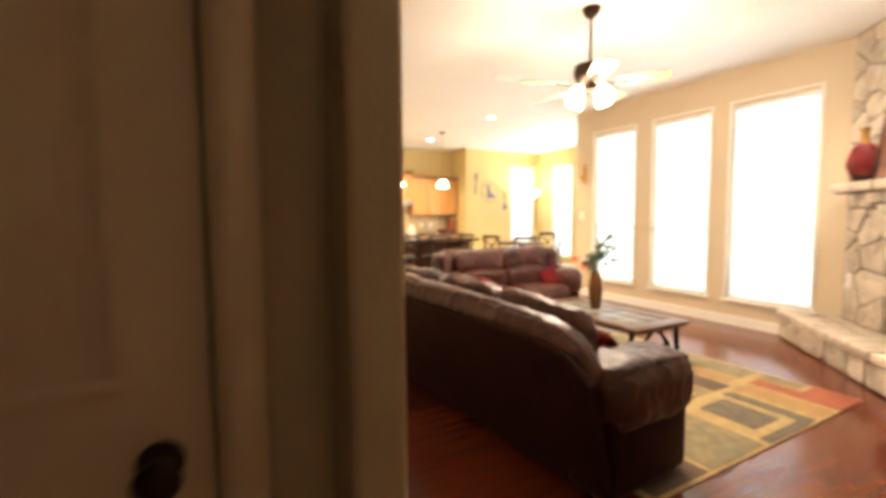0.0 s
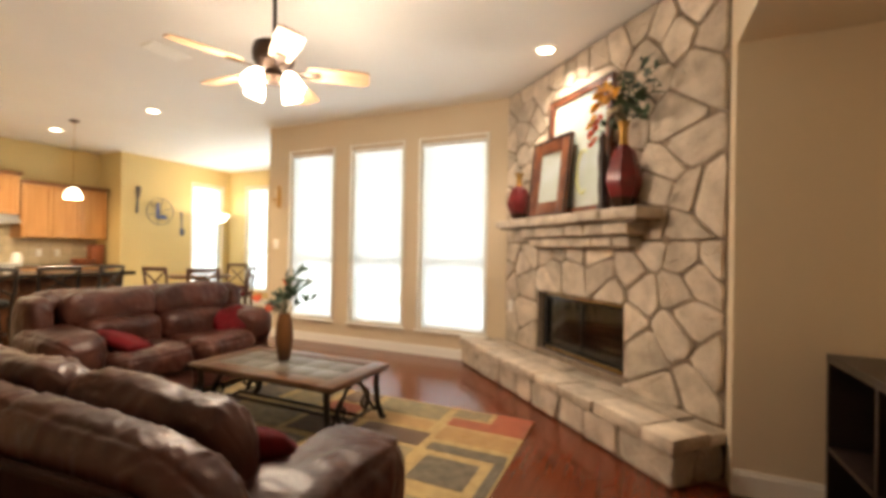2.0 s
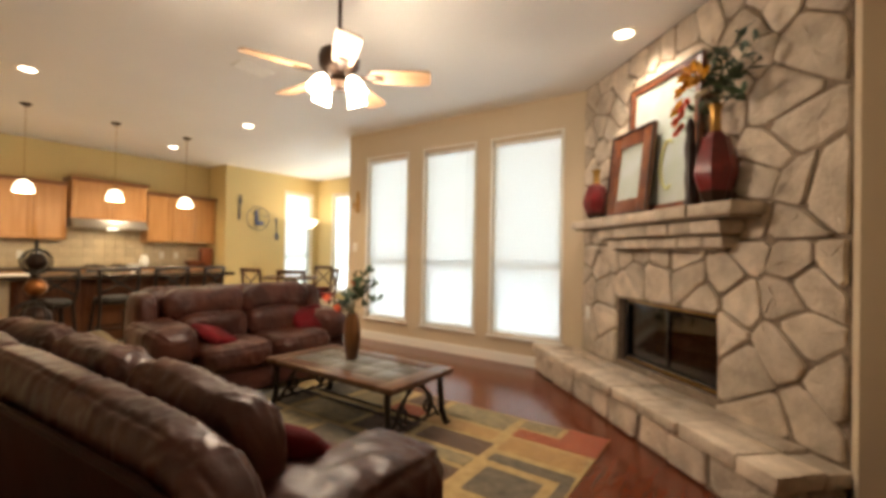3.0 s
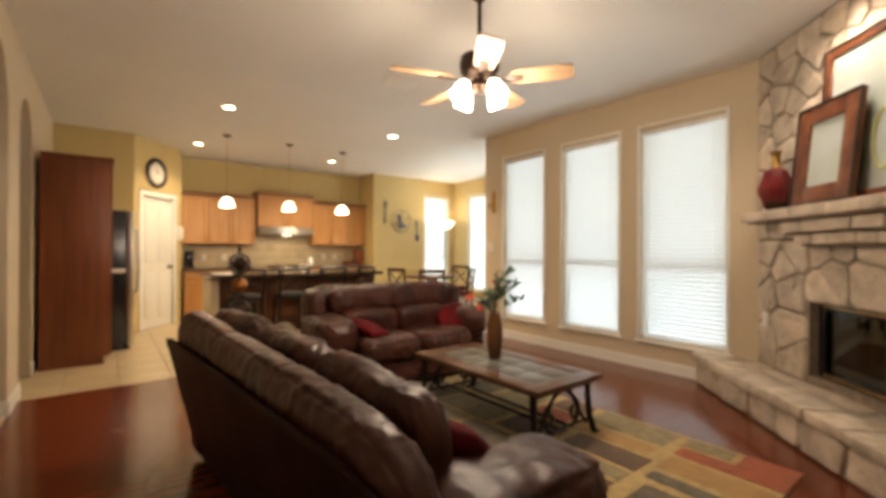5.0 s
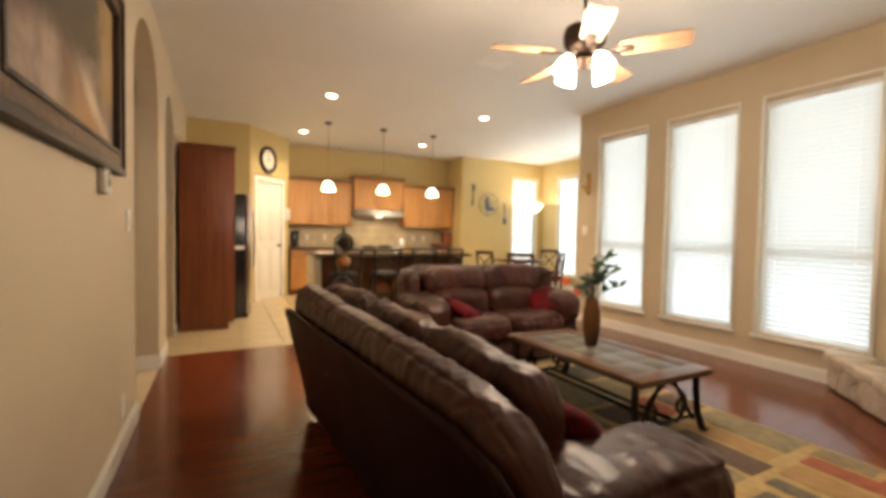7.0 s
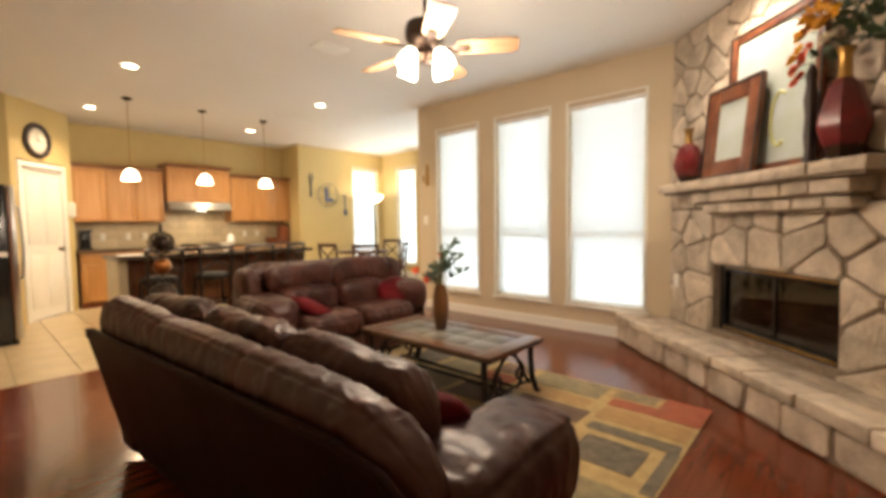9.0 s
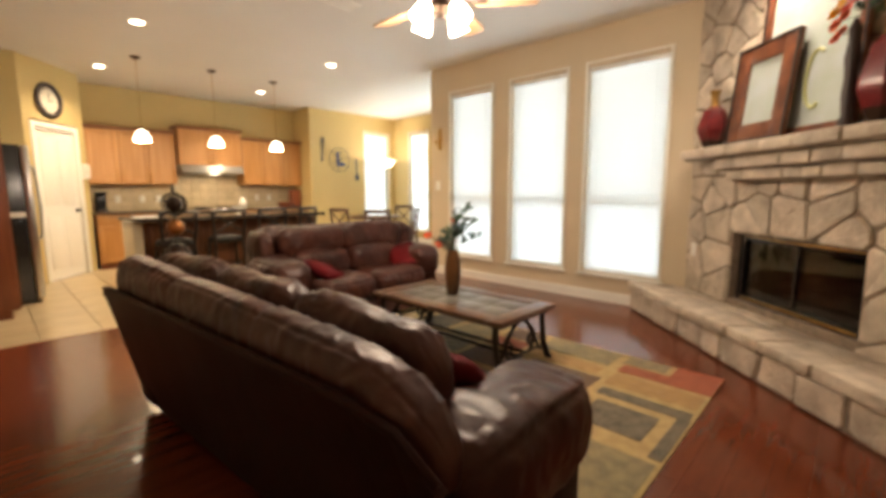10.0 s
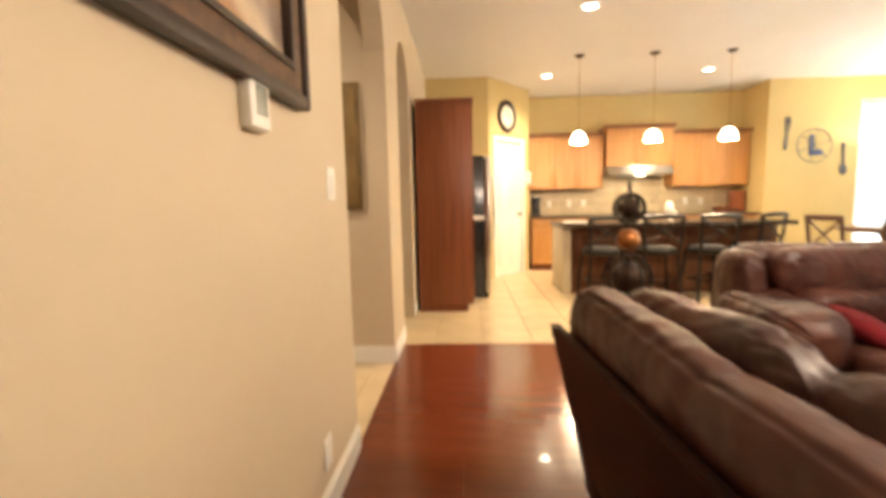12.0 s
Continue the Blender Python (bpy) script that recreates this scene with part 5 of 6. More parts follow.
# ---- espresso cube shelf in the niche ----
sh = thing("cube_shelf", "dark espresso cube shelf standing in the niche", "shelf", "", (2.58, NBACK + 0.005, 0))
SW, SD, SH = 1.29, 0.38, 0.80
for z0, z1, nm in ((0.0, 0.025, "bottom_board"), (SH - 0.035, SH, "top_board")):
    part(nm, boxed(0, SW, 0, SD, z0, z1, 0.003), ESPRESSO, sh)
for x in (0.0, SW / 3 - 0.008, 2 * SW / 3 - 0.008, SW - 0.025):
    part("upright", boxed(x, x + 0.022, 0.012, SD - 0.002, 0.0255, SH - 0.0355), ESPRESSO, sh)
for i in range(3):
    part("shelf_board", boxed(i * SW / 3 + 0.024, (i + 1) * SW / 3 - 0.01, 0.012, SD - 0.004, 0.39, 0.41), ESPRESSO, sh)
part("back_board", boxed(0, SW, 0.001, 0.010, 0.0255, SH - 0.0355), ESPRESSO, sh)
bm = bmesh.new()
lathe(bm, [(0.03, 0), (0.035, 0.006), (0.015, 0.015), (0.035, 0.03), (0.052, 0.06), (0.05, 0.09), (0.025, 0.115), (0.0, 0.12)], 20)
ob = one("ceramic_ornament", bm, material("tan_ceramic", (0.45, 0.30, 0.17), 0.4, second=(0.28, 0.16, 0.08), scale=15), "small round tan ornament in the cube shelf", "ornament")
ob.location = (3.56, NBACK + 0.22, 0.411)
bm = bmesh.new()
lathe(bm, [(0.05, 0), (0.055, 0.01), (0.06, 0.03), (0.03, 0.045), (0.0, 0.047)], 18)
ob = one("dark_bowl", bm, BLACK, "small dark lidded bowl on the cube shelf", "bowl")
ob.location = (3.42, NBACK + 0.2, 0.801)

# ---- iron globe stand behind the sofa ----
gs = thing("globe_stand", "tall iron floor ornament of three stacked band globes", "floor ornament", "", (2.44, 3.84, 0))
bm = bmesh.new()
for i in range(3):
    a = radians(90 + 120 * i)
    c, s = math.cos(a), math.sin(a)
    tube(bm, [(0, 0, 0.30), (0.06 * c, 0.06 * s, 0.18), (0.15 * c, 0.15 * s, 0.05), (0.20 * c, 0.20 * s, 0.012), (0.23 * c, 0.23 * s, 0.02)], 0.010, 8)
part("tripod", bm, IRON, gs)
bm = bmesh.new()
tube(bm, [(0, 0, 0.28), (0, 0, 1.20)], 0.008, 8)
lathe(bm, [(0.0, 1.17), (0.013, 1.18), (0.011, 1.21), (0.004, 1.235), (0.0, 1.24)], 12)
part("rod", bm, IRON, gs)
COPPER = material("copper_ball", (0.42, 0.17, 0.05), 0.3, metal=0.8, second=(0.2, 0.07, 0.02), scale=8)
for z, r in ((0.72, 0.125), (0.925, 0.062), (1.09, 0.08)):
    for k in range(0 if z == 0.925 else 7):
        bm = bmesh.new()
        a = math.pi * k / 7
        tube(bm, [(r * math.sin(t) * math.cos(a), r * math.sin(t) * math.sin(a), z + r * math.cos(t)) for t in [2 * math.pi * i / 24 for i in range(25)]], 0.005, 6)
        part("globe_band", bm, IRON, gs)
    bm = bmesh.new()
    q = r * (0.95 if z == 0.925 else 0.7)
    lathe(bm, [(q * math.sin(math.pi * i / 12), z - q * math.cos(math.pi * i / 12)) for i in range(13)], 20)
    part("ball", bm, COPPER if z == 0.925 else BRONZE, gs, "metal ball", 180)


# ---- kitchen ----
def cabinet(name, x0, x1, y0, y1, z0, z1, doors, label, drawer=False, toe=False):
    """A cabinet run unit whose doors face -y."""
    t = thing(name, label, "cabinet", "kitchen cabinets", (x0, y0, z0))
    w, d, h = x1 - x0, y1 - y0, z1 - z0
    base = 0.09 if toe else 0.0
    part("body", boxed(0.001, w - 0.001, 0.02, d, base, h), CABINET, t)
    if toe:
        part("toe_kick", boxed(0.001, w - 0.001, 0.07, d, 0, base - 0.001), CHERRY, t)
    dw = w / doors
    top = h - (0.16 if drawer else 0.0)
    for i in range(doors):
        a, b = i * dw + 0.006, (i + 1) * dw - 0.006
        bm = bmesh.new()
        z_lo, z_hi, s = base + 0.01, top - 0.01, 0.055
        for q in ((a, a + s, z_lo, z_hi), (b - s, b, z_lo, z_hi), (a + s, b - s, z_lo, z_lo + s), (a + s, b - s, z_hi - s, z_hi)):
            box(bm, q[0], q[1], 0.0, 0.0195, q[2], q[3], 0.003)
        box(bm, a + s, b - s, 0.010, 0.0195, z_lo + s, z_hi - s)
        part("door", bm, CABINET, t)
        if drawer:
            part("drawer", boxed(a, b, 0.0, 0.0195, top, h - 0.012, 0.004), CABINET, t)
    return t


LOWZ, CTZ = 0.83, 0.872
for a, b, n in ((2.64, 3.10, 1), (3.10, 3.56, 1), (3.56, 4.0, 1), (4.77, 5.22, 1), (5.22, 6.12, 2)):
    cabinet("base_cabinet", a, b, 8.50, 9.098, 0, LOWZ, n, "honey maple base cabinet with drawer", True, True)
cabinet("wall_cabinet", 2.63, 3.83, 8.77, 9.098, 1.30, 2.14, 3, "honey maple wall cabinet with three doors")
cabinet("hood_cabinet", 3.86, 4.90, 8.70, 9.098, 1.64, 2.24, 2, "raised honey maple cabinet over the hood")
cabinet("wall_cabinet", 4.94, 6.13, 8.77, 9.098, 1.30, 2.14, 3, "honey maple wall cabinet with three doors")
for a, b, y, z in ((2.61, 3.84, 8.745, 2.141), (3.84, 4.92, 8.675, 2.241), (4.92, 6.14, 8.745, 2.141)):
    bm = boxed(a, b, y, 9.098, z, z + 0.03, 0.004)
    box(bm, a - 0.0, b + 0.0, y - 0.02, 9.098, z + 0.0305, z + 0.05, 0.004)
    setting("trim", bm, material("dark_maple_crown", (0.25, 0.10, 0.03), 0.4, scale=3) if a == 2.61 else bpy.data.materials["dark_maple_crown"], "stained crown moulding on the cabinets", "trim")
one("countertop", boxed(2.62, 6.14, 8.46, 9.098, LOWZ + 0.002, CTZ, 0.006), material("brown_granite", (0.16, 0.10, 0.055), 0.2, second=(0.05, 0.03, 0.02), scale=70, spread=(0.4, 0.6)), "brown granite countertop along the kitchen wall", "countertop")
# hood
hood = thing("range_hood", "stainless steel range hood under the cabinet", "range hood", "", (3.87, 8.60, 1.50))
bm = boxed(0, 1.02, 0.0, 0.497, 0.0, 0.138, 0.006)
for v in bm.verts:
    if v.co.z > 0.07 and v.co.y < 0.1:
        v.co.y += 0.10
part("shell", bm, STEEL, hood)
part("lamp_lens", boxed(0.48, 0.60, 0.10, 0.18, -0.006, -0.001), BULB, hood, "lit hood lamp")
spot_lamp("hood_lamp", (4.41, 8.75, 1.47), (4.41, 8.85, 0.9), 7, AMBER, 0.04, 150, 0.9)
# range
rg = thing("range", "black kitchen range under the hood", "stove", "", (4.005, 8.46, 0))
part("body", boxed(0.0, 0.76, 0.03, 0.63, 0.0, 0.875, 0.005), BLACK, rg)
part("oven_door", boxed(0.02, 0.74, 0.0, 0.0295, 0.18, 0.74, 0.006), BLACK, rg)
bm = bmesh.new()
tube(bm, [(0.08, -0.03, 0.70), (0.68, -0.03, 0.70)], 0.011, 8)
part("oven_handle", bm, STEEL, rg, "steel bar handle")
for x in (0.2, 0.56):
    for y in (0.2, 0.46):
        bm = bmesh.new()
        lathe(bm, [(0.06, 0.8755), (0.10, 0.876), (0.10, 0.90), (0.09, 0.90), (0.085, 0.885)], 16, (x, y, 0))
        part("grate", bm, IRON, rg)
# backsplash of set tiles
SPLASH = material("beige_stone_tile", (0.60, 0.48, 0.30), 0.45, second=(0.50, 0.39, 0.24), scale=9, island=0.10, bump=0.1)
bs = setting("backsplash", boxed(2.605, 6.145, 9.089, 9.0995, CTZ, 1.64), GROUT, "beige stone tile backsplash", "backsplash")
tile_me = finish(boxed(-0.073, 0.073, -0.004, 0.004, -0.073, 0.073, 0.002, segs=1), SPLASH)
n = int(3.52 / 0.15)
for j in range(5):
    for i in range(n):
        x, z = 2.69 + i * 0.15, CTZ + 0.08 + j * 0.15
        if z + 0.07 > 1.3 and not 3.88 < x < 4.88:
            if z > 1.28:
                continue
        if z > 1.60:
            continue
        t = new("tile", tile_me)
        t.parent, t.location = bs, (x, 9.087, z)
for x in (3.02, 3.36, 3.6, 5.3, 5.55):
    wall_plate("power_outlet", (x, 9.082, 1.06), 0, "white power outlet on the backsplash", "power outlet", kind="outlet")
# small things on the counter
bm = boxed(-0.07, 0.07, -0.09, 0.09, 0, 0.04, 0.01)
box(bm, -0.07, 0.07, 0.03, 0.09, 0.0405, 0.26, 0.01)
box(bm, -0.07, 0.07, -0.09, 0.09, 0.2605, 0.31, 0.012)
ob = one("coffee_maker", bm, BLACK, "black coffee maker on the counter", "coffee maker")
ob.location = (2.76, 8.80, CTZ + 0.001)
bm = bmesh.new()
lathe(bm, [(0.05, 0), (0.065, 0.02), (0.07, 0.10), (0.05, 0.17), (0.04, 0.19), (0.045, 0.20), (0.0, 0.20)], 20)
ob = one("white_canister", bm, TRIM, "white ceramic canister by the stove", "canister")
ob.location = (4.88, 8.72, CTZ + 0.001)
bm = bmesh.new()
lathe(bm, [(0.12, 0), (0.16, 0.04), (0.17, 0.09), (0.165, 0.09), (0.10, 0.02), (0.0, 0.015)], 20)
ob = one("wooden_bowl", bm, CHERRY, "brown wooden bowl on the counter", "bowl")
ob.location = (5.75, 8.75, CTZ + 0.001)
bm = boxed(-0.10, 0.10, -0.08, 0.08, 0.0, 0.34, 0.01)
ob = one("knife_block", bm, CHERRY, "dark wooden block at the counter corner", "knife block")
ob.location = (6.0, 8.85, CTZ + 0.001)

# ---- island ----
ISLWOOD = material("dark_walnut_panel", (0.14, 0.052, 0.020), 0.5, second=(0.09, 0.032, 0.013), scale=2, stretch=(10, 10, 0.6), bump=0.04, spec=0.25)
isl = thing("kitchen_island", "dark wood kitchen island with granite top", "kitchen island", "", (2.74, 6.74, 0))
IW, ID = 2.50, 0.62
part("body", boxed(0.10, IW - 0.03, 0.0, ID, 0.0, 0.80), ISLWOOD, isl)
for i in range(4):
    a = 0.16 + i * 0.575
    bm = bmesh.new()
    for q in ((a, a + 0.06, 0.12, 0.76), (a + 0.48, a + 0.54, 0.12, 0.76), (a + 0.06, a + 0.48, 0.12, 0.18), (a + 0.06, a + 0.48, 0.70, 0.76)):
        box(bm, q[0], q[1], -0.016, -0.0005, q[2], q[3], 0.003)
    part("front_panel", bm, ISLWOOD, isl)
part("end_panel", boxed(0.0, 0.099, -0.01, ID, 0.0, 0.80, 0.004), material("cream_end_paint", (0.62, 0.54, 0.38), 0.5, scale=4), isl, "cream painted end panel")
part("granite_top", boxed(-0.03, IW + 0.05, -0.22, ID + 0.03, 0.802, 0.85, 0.008), GRANITE, isl, "dark speckled granite top")
bm = boxed(-0.13, 0.13, -0.10, 0.10, 0, 0.016, 0.004)
ob = one("paper_stack", bm, TRIM, "stack of white paper on the island", "paper")
ob.location = (2.90, 6.85, 0.851)
bm = bmesh.new()
lathe(bm, [(0.03, 0), (0.035, 0.008), (0.01, 0.016), (0.01, 0.04), (0.05, 0.07), (0.075, 0.12), (0.07, 0.12), (0.04, 0.07), (0.0, 0.055)], 20)
ob = one("white_footed_bowl", bm, TRIM, "white footed bowl on the island", "bowl")
ob.location = (4.07, 6.9, 0.851)


PADDING = material("black_vinyl_padding", (0.012, 0.010, 0.009), 0.6, second=(0.02, 0.016, 0.014), scale=12, bump=0.15, spec=0.25)


def bar_stool(m):
    t = new("bar_stool")
    t.matrix_basis = m
    tagged(t, "dark iron bar stool with crossed back and black seat", "bar stool", "bar stools at the island")
    s = 0.53
    bm = bmesh.new()
    lathe(bm, [(0.0, s - 0.02), (0.18, s - 0.02), (0.20, s + 0.0), (0.205, s + 0.03), (0.185, s + 0.062), (0.12, s + 0.078), (0.0, s + 0.082)], 24)
    part("seat", bm, PADDING, t, "round black padded seat")
    for sx in (-1, 1):
        bm = bmesh.new()
        tube(bm, [(sx * 0.20, 0.20, 0.0), (sx * 0.16, 0.15, s)], 0.018, 8)
        part("leg", bm, IRON, t)
        bm = bmesh.new()
        tube(bm, [(sx * 0.20, -0.20, 0.0), (sx * 0.17, -0.16, s), (sx * 0.19, -0.20, 0.70), (sx * 0.20, -0.22, 0.94)], 0.018, 8)
        part("leg", bm, IRON, t)
    bm = bmesh.new()
    tube(bm, [(0.18 * math.cos(a), 0.18 * math.sin(a), 0.22) for a in [2 * math.pi * i / 24 for i in range(25)]], 0.009, 6)
    part("foot_ring", bm, IRON, t)
    bm = bmesh.new()
    tube(bm, [(-0.20 + 0.04 * i, -0.22 - 0.03 * math.sin(math.pi * i / 10), 0.925 + 0.012 * math.sin(math.pi * i / 10)) for i in range(11)], 0.024, 8)
    part("top_rail", bm, ESPRESSO, t)
    bm = bmesh.new()
    tube(bm, [(-0.19, -0.19, 0.64), (0, -0.225, 0.76), (0.20, -0.22, 0.91)], 0.011, 6)
    tube(bm, [(0.19, -0.19, 0.64), (0, -0.230, 0.76), (-0.20, -0.22, 0.91)], 0.011, 6)
    part("cross_back", bm, IRON, t)
    return t


first = bar_stool(pose(3.10, 6.44, 0, 0, 0, 3))
for x, a in ((3.71, -4), (4.27, 2), (4.74, 26)):
    copy_thing(first, pose(x, 6.44, 0, 0, 0, a))

# ---- tall cabinet and fridge against the west wall ----
tc_ = thing("tall_cabinet", "tall cherry cabinet side panel beside the fridge", "cabinet", "", (1.12, 5.92, 0))
part("body", boxed(-0.03, 0.52, 0.0, 0.58, 0.08, 2.13, 0.003), CHERRY, tc_)
part("toe_kick", boxed(-0.03, 0.47, 0.01, 0.58, 0.0, 0.0795), CHERRY, tc_)
part("crown", boxed(-0.03, 0.55, -0.02, 0.58, 2.131, 2.16, 0.006), CHERRY, tc_)
part("door", boxed(0.5205, 0.54, 0.01, 0.57, 0.10, 2.11, 0.003), CHERRY, tc_)
fr = thing("refrigerator", "black refrigerator with steel door handles", "refrigerator", "", (1.14, 6.56, 0))
part("body", boxed(0.0, 0.66, 0.0, 0.88, 0.02, 1.66, 0.01), BLACK, fr)
for a, b in ((0.005, 0.40), (0.41, 0.875)):
    d = part("door", boxed(0.665, 0.735, a, b, 0.05, 1.655, 0.02), STEEL, fr, "steel-fronted fridge door")
    bm = bmesh.new()
    y = 0.36 if a < 0.1 else 0.45
    tube(bm, [(0.735, y, 0.62), (0.785, y, 0.68), (0.80, y, 1.0), (0.785, y, 1.42), (0.735, y, 1.48)], 0.012, 8)
    part("handle", bm, STEEL, d, "curved steel handle")
part("grille", boxed(0.03, 0.70, 0.02, 0.86, 0.0, 0.0195), BLACK, fr)
part("wall_rack", boxed(0.40, 0.655, -0.0075, -0.0005, 0.92, 0.97, 0.002), TRIM, fr, "small white magnet label")

# ---- wall clock on the pantry wall ----
ck = new("wall_clock")
ck.matrix_basis = PM @ pose(0.44, -0.001, 2.36, 90) @ Matrix.Diagonal((1.25, 1.25, 1, 1))
tagged(ck, "round dark-rimmed wall clock above the pantry door", "clock")
bm = bmesh.new()
lathe(bm, [(0.128, 0.002), (0.165, 0.002), (0.185, 0.012), (0.180, 0.03), (0.155, 0.04), (0.130, 0.028), (0.128, 0.018)], 36, caps=False)
part("rim", bm, FRAMEDARK, ck)
bm = bmesh.new()
lathe(bm, [(0.0, 0.012), (0.129, 0.012), (0.129, 0.003)], 36)
part("dial", bm, material("cream_dial", (0.75, 0.70, 0.58), 0.5, scale=3), ck, "cream dial")
tick = finish(boxed(-0.005, 0.005, 0.095, 0.118, 0.0121, 0.014), FRAMEDARK)
for i in range(12):
    o = new("hour_mark", tick)
    o.parent, o.matrix_basis = ck, pose(0, 0, 0, 0, 0, 30 * i)
bm = boxed(-0.004, 0.004, -0.01, 0.085, 0.015, 0.017)
box(bm, -0.006, 0.06, -0.005, 0.005, 0.0175, 0.0195)
part("clock_pointers", bm, FRAMEDARK, ck, "dark clock pointers")

# ---- iron wall decor on the dining wall ----
DECOR = material("blue_black_iron", (0.05, 0.06, 0.085), 0.45, metal=0.3, second=(0.09, 0.11, 0.17), scale=12)
for name, x, z, a, label in (("wall_fork", 6.42, 2.04, 3, "oversized dark iron fork on the dining wall"), ("wall_spoon", 7.26, 1.66, -3, "oversized dark iron spoon on the dining wall")):
    t = thing(name, label, "wall decor", "oversized iron cutlery", (x, DIN_Y - 0.012, z))
    t.matrix_basis = t.matrix_basis @ Matrix.Rotation(radians(a), 4, "Y")
    bm = bmesh.new()
    if name == "wall_fork":
        for q in (-0.03, 0.0, 0.03):
            tube(bm, [(q, 0, 0.10), (q, 0, 0.24)], 0.009, 6)
        tube(bm, [(-0.03, 0, 0.10), (-0.02, 0, 0.06), (0, 0, 0.05), (0.02, 0, 0.06), (0.03, 0, 0.10)], 0.01, 6)
        tube(bm, [(0, 0, 0.05), (0, 0, -0.24)], 0.012, 8, [0.012, 0.022])
    else:
        lathe(bm, [(0.0, -0.01), (0.04, -0.006), (0.055, 0.0), (0.04, 0.006), (0.0, 0.008)], 18)
        bmesh.ops.transform(bm, matrix=pose(0, 0, -0.17, 90) @ Matrix.Diagonal((1, 1.5, 1, 1)), verts=bm.verts)
        tube(bm, [(0, 0, -0.10), (0, 0, 0.22)], 0.012, 8, [0.010, 0.02])
    part("blade", bm, DECOR, t)
wd = thing("wall_art", "round iron wire wall decor with blue centre shape", "wall decor", "", (6.83, DIN_Y - 0.012, 1.85))
bm = bmesh.new()
tube(bm, [(0.25 * math.cos(a), 0, 0.25 * math.sin(a)) for a in [2 * math.pi * i / 40 for i in range(41)]], 0.006, 6)
part("hoop", bm, DECOR, wd)
bm = bmesh.new()
for a in (20, 80, 140):
    c, s = 0.25 * math.cos(radians(a)), 0.25 * math.sin(radians(a))
    tube(bm, [(-c, 0.004, -s), (c, 0.004, s)], 0.005, 6)
part("spokes", bm, DECOR, wd)
bm = boxed(-0.075, -0.02, -0.012, 0.008, -0.14, 0.17, 0.006)
box(bm, -0.0199, 0.12, -0.012, 0.008, -0.14, -0.06, 0.006)
part("centre_shape", bm, material("slate_blue_enamel", (0.09, 0.12, 0.25), 0.4, scale=9), wd, "slate blue enamel shape")

# ---- dining nook ----
dt = thing("dining_table", "round dark wood dining table in the nook", "table", "", (6.36, 6.62, 0))
bm = bmesh.new()
lathe(bm, [(0.0, 0.70), (0.44, 0.70), (0.46, 0.715), (0.46, 0.735), (0.445, 0.745), (0.0, 0.745)], 40)
part("tabletop", bm, TABWOOD, dt)
bm = bmesh.new()
lathe(bm, [(0.25, 0.0), (0.25, 0.03), (0.08, 0.08), (0.05, 0.2), (0.07, 0.35), (0.05, 0.5), (0.09, 0.66), (0.2, 0.6995)], 24)
part("pedestal", bm, ESPRESSO, dt)


CHAIRWOOD = material("brown_chair_wood", (0.085, 0.034, 0.016), 0.4, second=(0.05, 0.02, 0.010), scale=3, stretch=(6, 6, 1), bump=0.04)


def dining_chair(m):
    t = new("dining_chair")
    t.matrix_basis = m
    tagged(t, "dark wood cross-back dining chair with red seat pad", "chair", "chairs round the dining table")
    part("seat", boxed(-0.21, 0.21, -0.20, 0.21, 0.42, 0.45, 0.01), CHAIRWOOD, t)
    bm = bmesh.new()
    puffy(bm, -0.20, 0.20, -0.19, 0.20, 0.449, 0.50, 0.4, 24, 10, 0.003)
    part("seat_pad", bm, RED, t, "red cushioned seat pad", 180)
    for sx in (-1, 1):
        part("leg", boxed(sx * 0.18 - 0.018, sx * 0.18 + 0.018, 0.165, 0.20, 0, 0.4195, 0.004), CHAIRWOOD, t)
        bm = bmesh.new()
        tube(bm, [(sx * 0.18, -0.19, 0.0), (sx * 0.18, -0.185, 0.42), (sx * 0.185, -0.21, 0.65), (sx * 0.19, -0.25, 0.90)], 0.019, 6)
        part("leg", bm, CHAIRWOOD, t)
    bm = boxed(-0.20, 0.20, -0.262, -0.24, 0.845, 0.905, 0.006)
    part("top_rail", bm, CHAIRWOOD, t)
    bm = bmesh.new()
    tube(bm, [(-0.17, -0.205, 0.53), (0, -0.232, 0.69), (0.18, -0.244, 0.85)], 0.013, 6)
    tube(bm, [(0.17, -0.205, 0.53), (0, -0.236, 0.69), (-0.18, -0.244, 0.85)], 0.013, 6)
    part("cross_back", bm, CHAIRWOOD, t)
    return t


first = dining_chair(pose(5.75, 6.52, 0, 0, 0, -78))
for x, y, a in ((5.80, 5.84, -36), (6.44, 5.92, 35), (7.10, 6.85, 108)):
    copy_thing(first, pose(x, y, 0, 0, 0, a))
# torchiere lamp
fl = thing("floor_lamp", "bronze torchiere floor lamp with lit glass bowl", "floor lamp", "", (7.75, 7.98, 0))
bm = bmesh.new()
lathe(bm, [(0.14, 0), (0.14, 0.015), (0.05, 0.035), (0.02, 0.06), (0.0, 0.06)], 24)
part("foot", bm, BRONZE, fl)
bm = bmesh.new()
tube(bm, [(0, 0, 0.05), (0, 0, 1.72)], 0.012, 10)
part("pole", bm, BRONZE, fl)
bm = bmesh.new()
lathe(bm, [(0.02, 1.70), (0.10, 1.73), (0.17, 1.79), (0.20, 1.86), (0.195, 1.86), (0.16, 1.80), (0.09, 1.745), (0.0, 1.73)], 28)
part("shade", bm, SHADE_GLOW, fl, "glowing glass bowl shade")
point_lamp("torchiere_glow", (7.75, 7.98, 1.845), 16, WARM, 0.05)


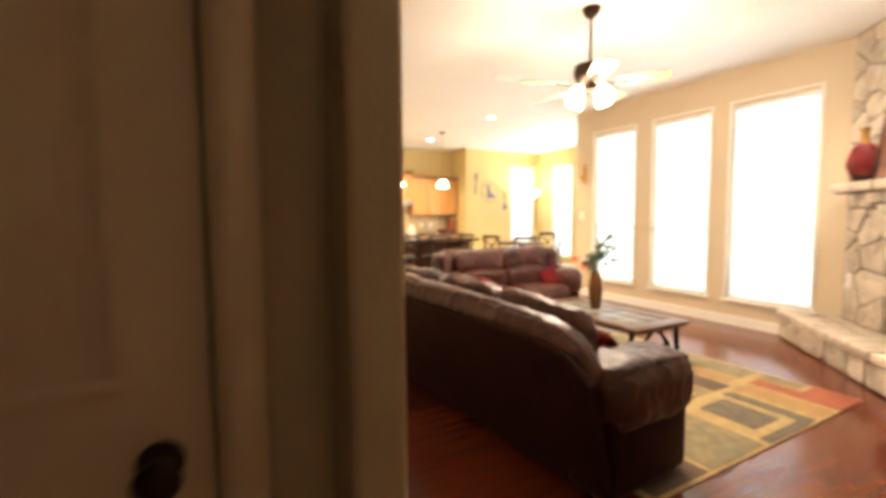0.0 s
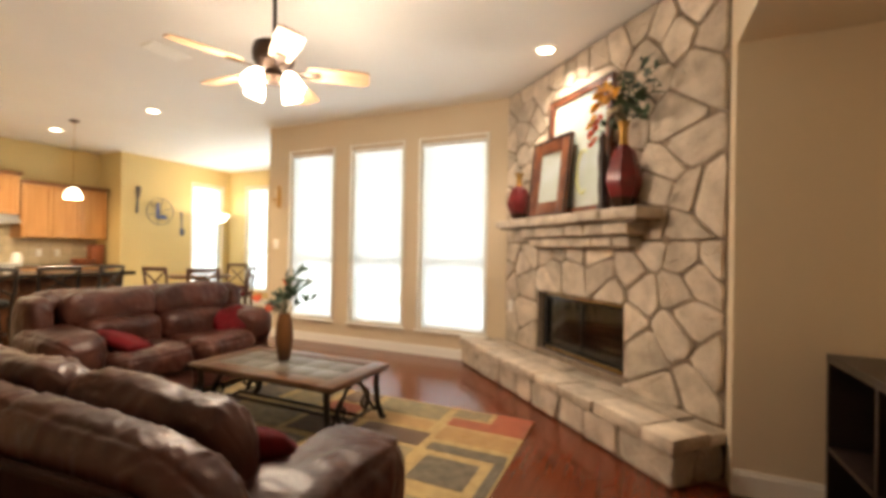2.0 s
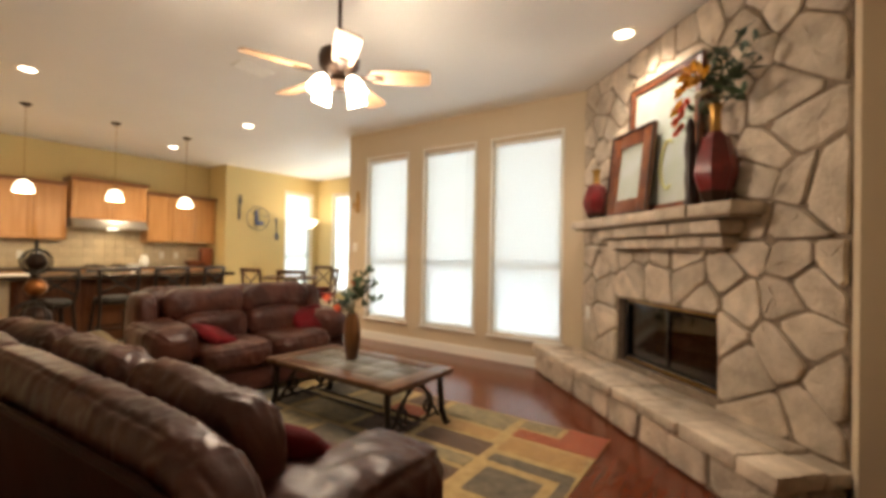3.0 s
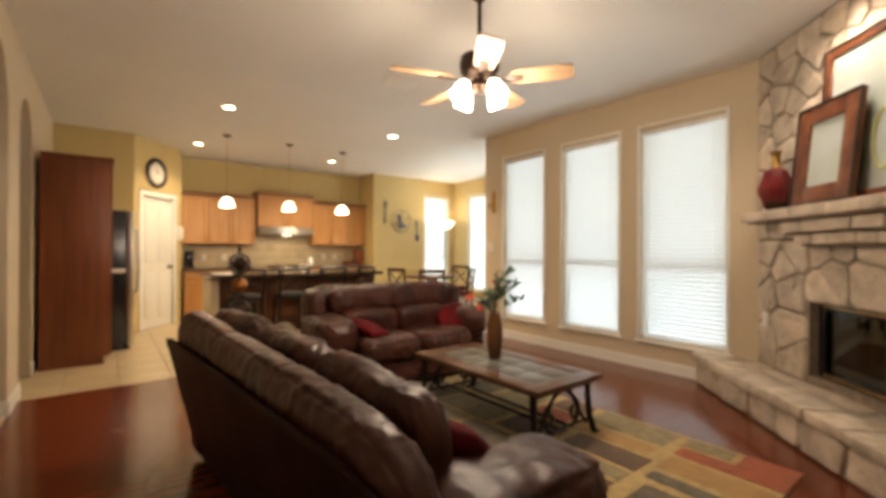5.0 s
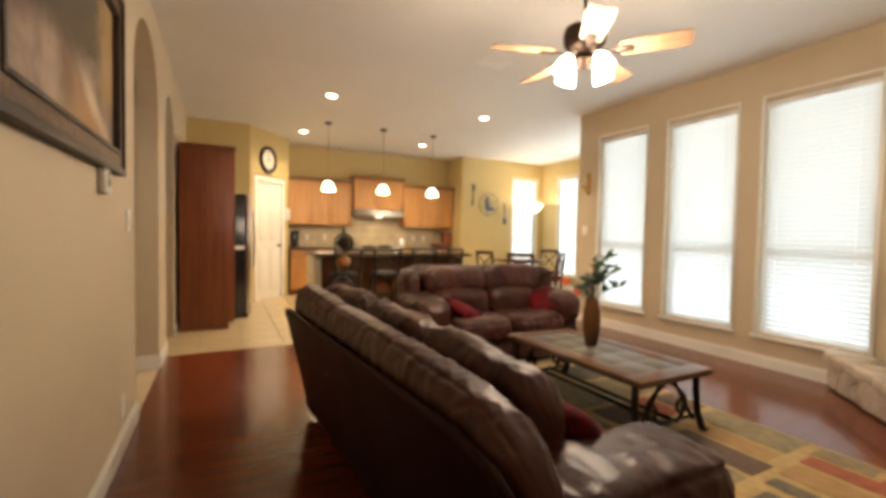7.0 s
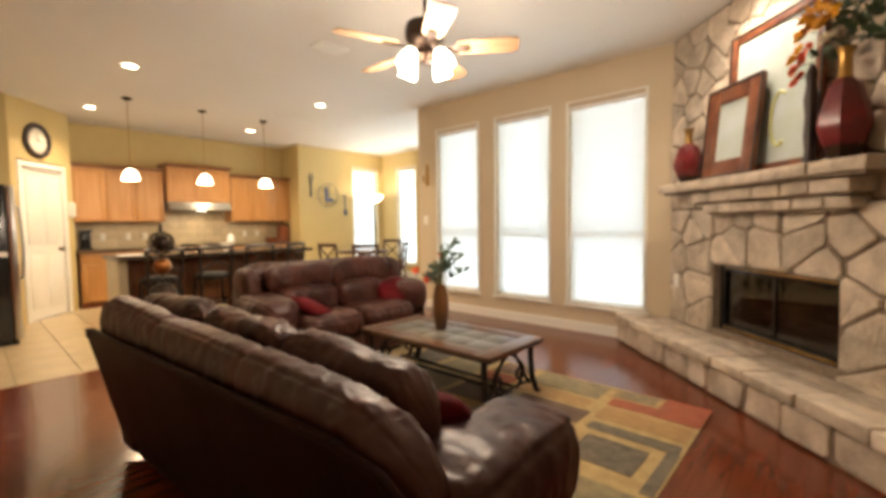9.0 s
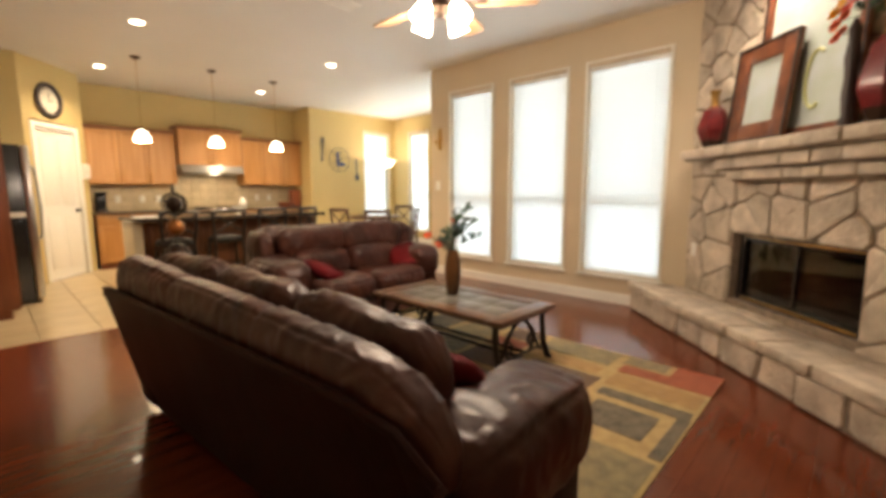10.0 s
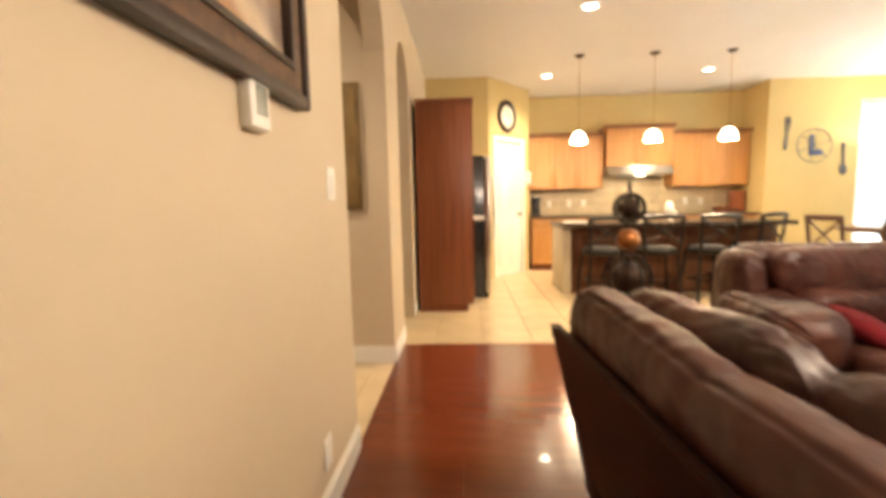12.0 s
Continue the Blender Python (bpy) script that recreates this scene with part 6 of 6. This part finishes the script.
# ---- floor boards and tiles ----
rng = random.Random(3)
wood = new("floor_boards")
tagged(wood, "glossy cherry-red wooden floor boards", "floor", "", "structure")
board = {}


def plank_mesh(length):
    key = round(length, 2)
    if key not in board:
        board[key] = finish(boxed(0.0002, key - 0.0002, 0.0003, 0.1297, -0.012, 0.0, 0.0005, segs=1), WOOD)
    return board[key]


rest = bmesh.new()
y = TILE_Y - 0.13
row = 0
while y > -2.1:
    x = LW if y > 0.28 else -1.6
    end = EW
    if y < SOUTH:
        end = 4.2 if y > NBACK - 0.14 else LW
    off = rng.choice((0.5, 0.7, 0.9, 1.1, 1.3))
    while x < end - 0.01:
        step = min(off, end - x)
        off = rng.choice((1.0, 1.2, 1.4, 1.6))
        if end - x - step < 0.25:
            step = end - x
        if y > -0.35 and x > LW - 0.3:
            p = new("board", plank_mesh(step))
            p.parent, p.location = wood, (x, y, 0)
        else:
            box(rest, x + 0.0002, x + step - 0.0002, y + 0.0003, y + 0.1297, -0.012, 0)
        x += step
    y -= 0.13
o = part("far_boards", rest, WOOD, wood, smooth=None)
o["kind"] = "stuff"
part("threshold", boxed(LW, EW + 2.2, TILE_Y, TILE_Y + 0.012, -0.012, 0.002, 0.002), CHERRY, wood, "thin wooden threshold strip")

tiles = new("floor_tiles")
tagged(tiles, "beige ceramic floor tiles with thin grout", "floor", "", "structure")
S = 0.40
tm = finish(boxed(-S / 2 + 0.003, S / 2 - 0.003, -S / 2 + 0.003, S / 2 - 0.003, -0.012, -0.001, 0.002, segs=1), TILE)
hall = bmesh.new()
j = 0
y = TILE_Y + 0.014 + S / 2
while y - S / 2 < 9.1:
    x = LW + S / 2 - S * 0.35
    while x - S / 2 < NOOK_X:
        if not (y > DIN_Y + S / 2 and x > 6.3):
            t = new("tile", tm)
            t.parent, t.location = tiles, (x, y, 0)
        x += S
    y += S
y = 0.6 + S / 2
while y < 7.6:
    x = LW - S / 2 - S * 0.35 - 0.001
    while x > -0.9:
        box(hall, x - S / 2 + 0.003, x + S / 2 - 0.003, y - S / 2 + 0.003, y + S / 2 - 0.003, -0.012, -0.001)
        x -= S
    y += S
o = part("hall_tiles", hall, TILE, tiles, smooth=None)
o["kind"] = "stuff"
# tile threshold strip in the arches
part("arch_tile", boxed(LW - S * 0.35 + 0.004, LW - 0.003, 3.5, 4.5, -0.012, -0.0015), TILE, tiles)
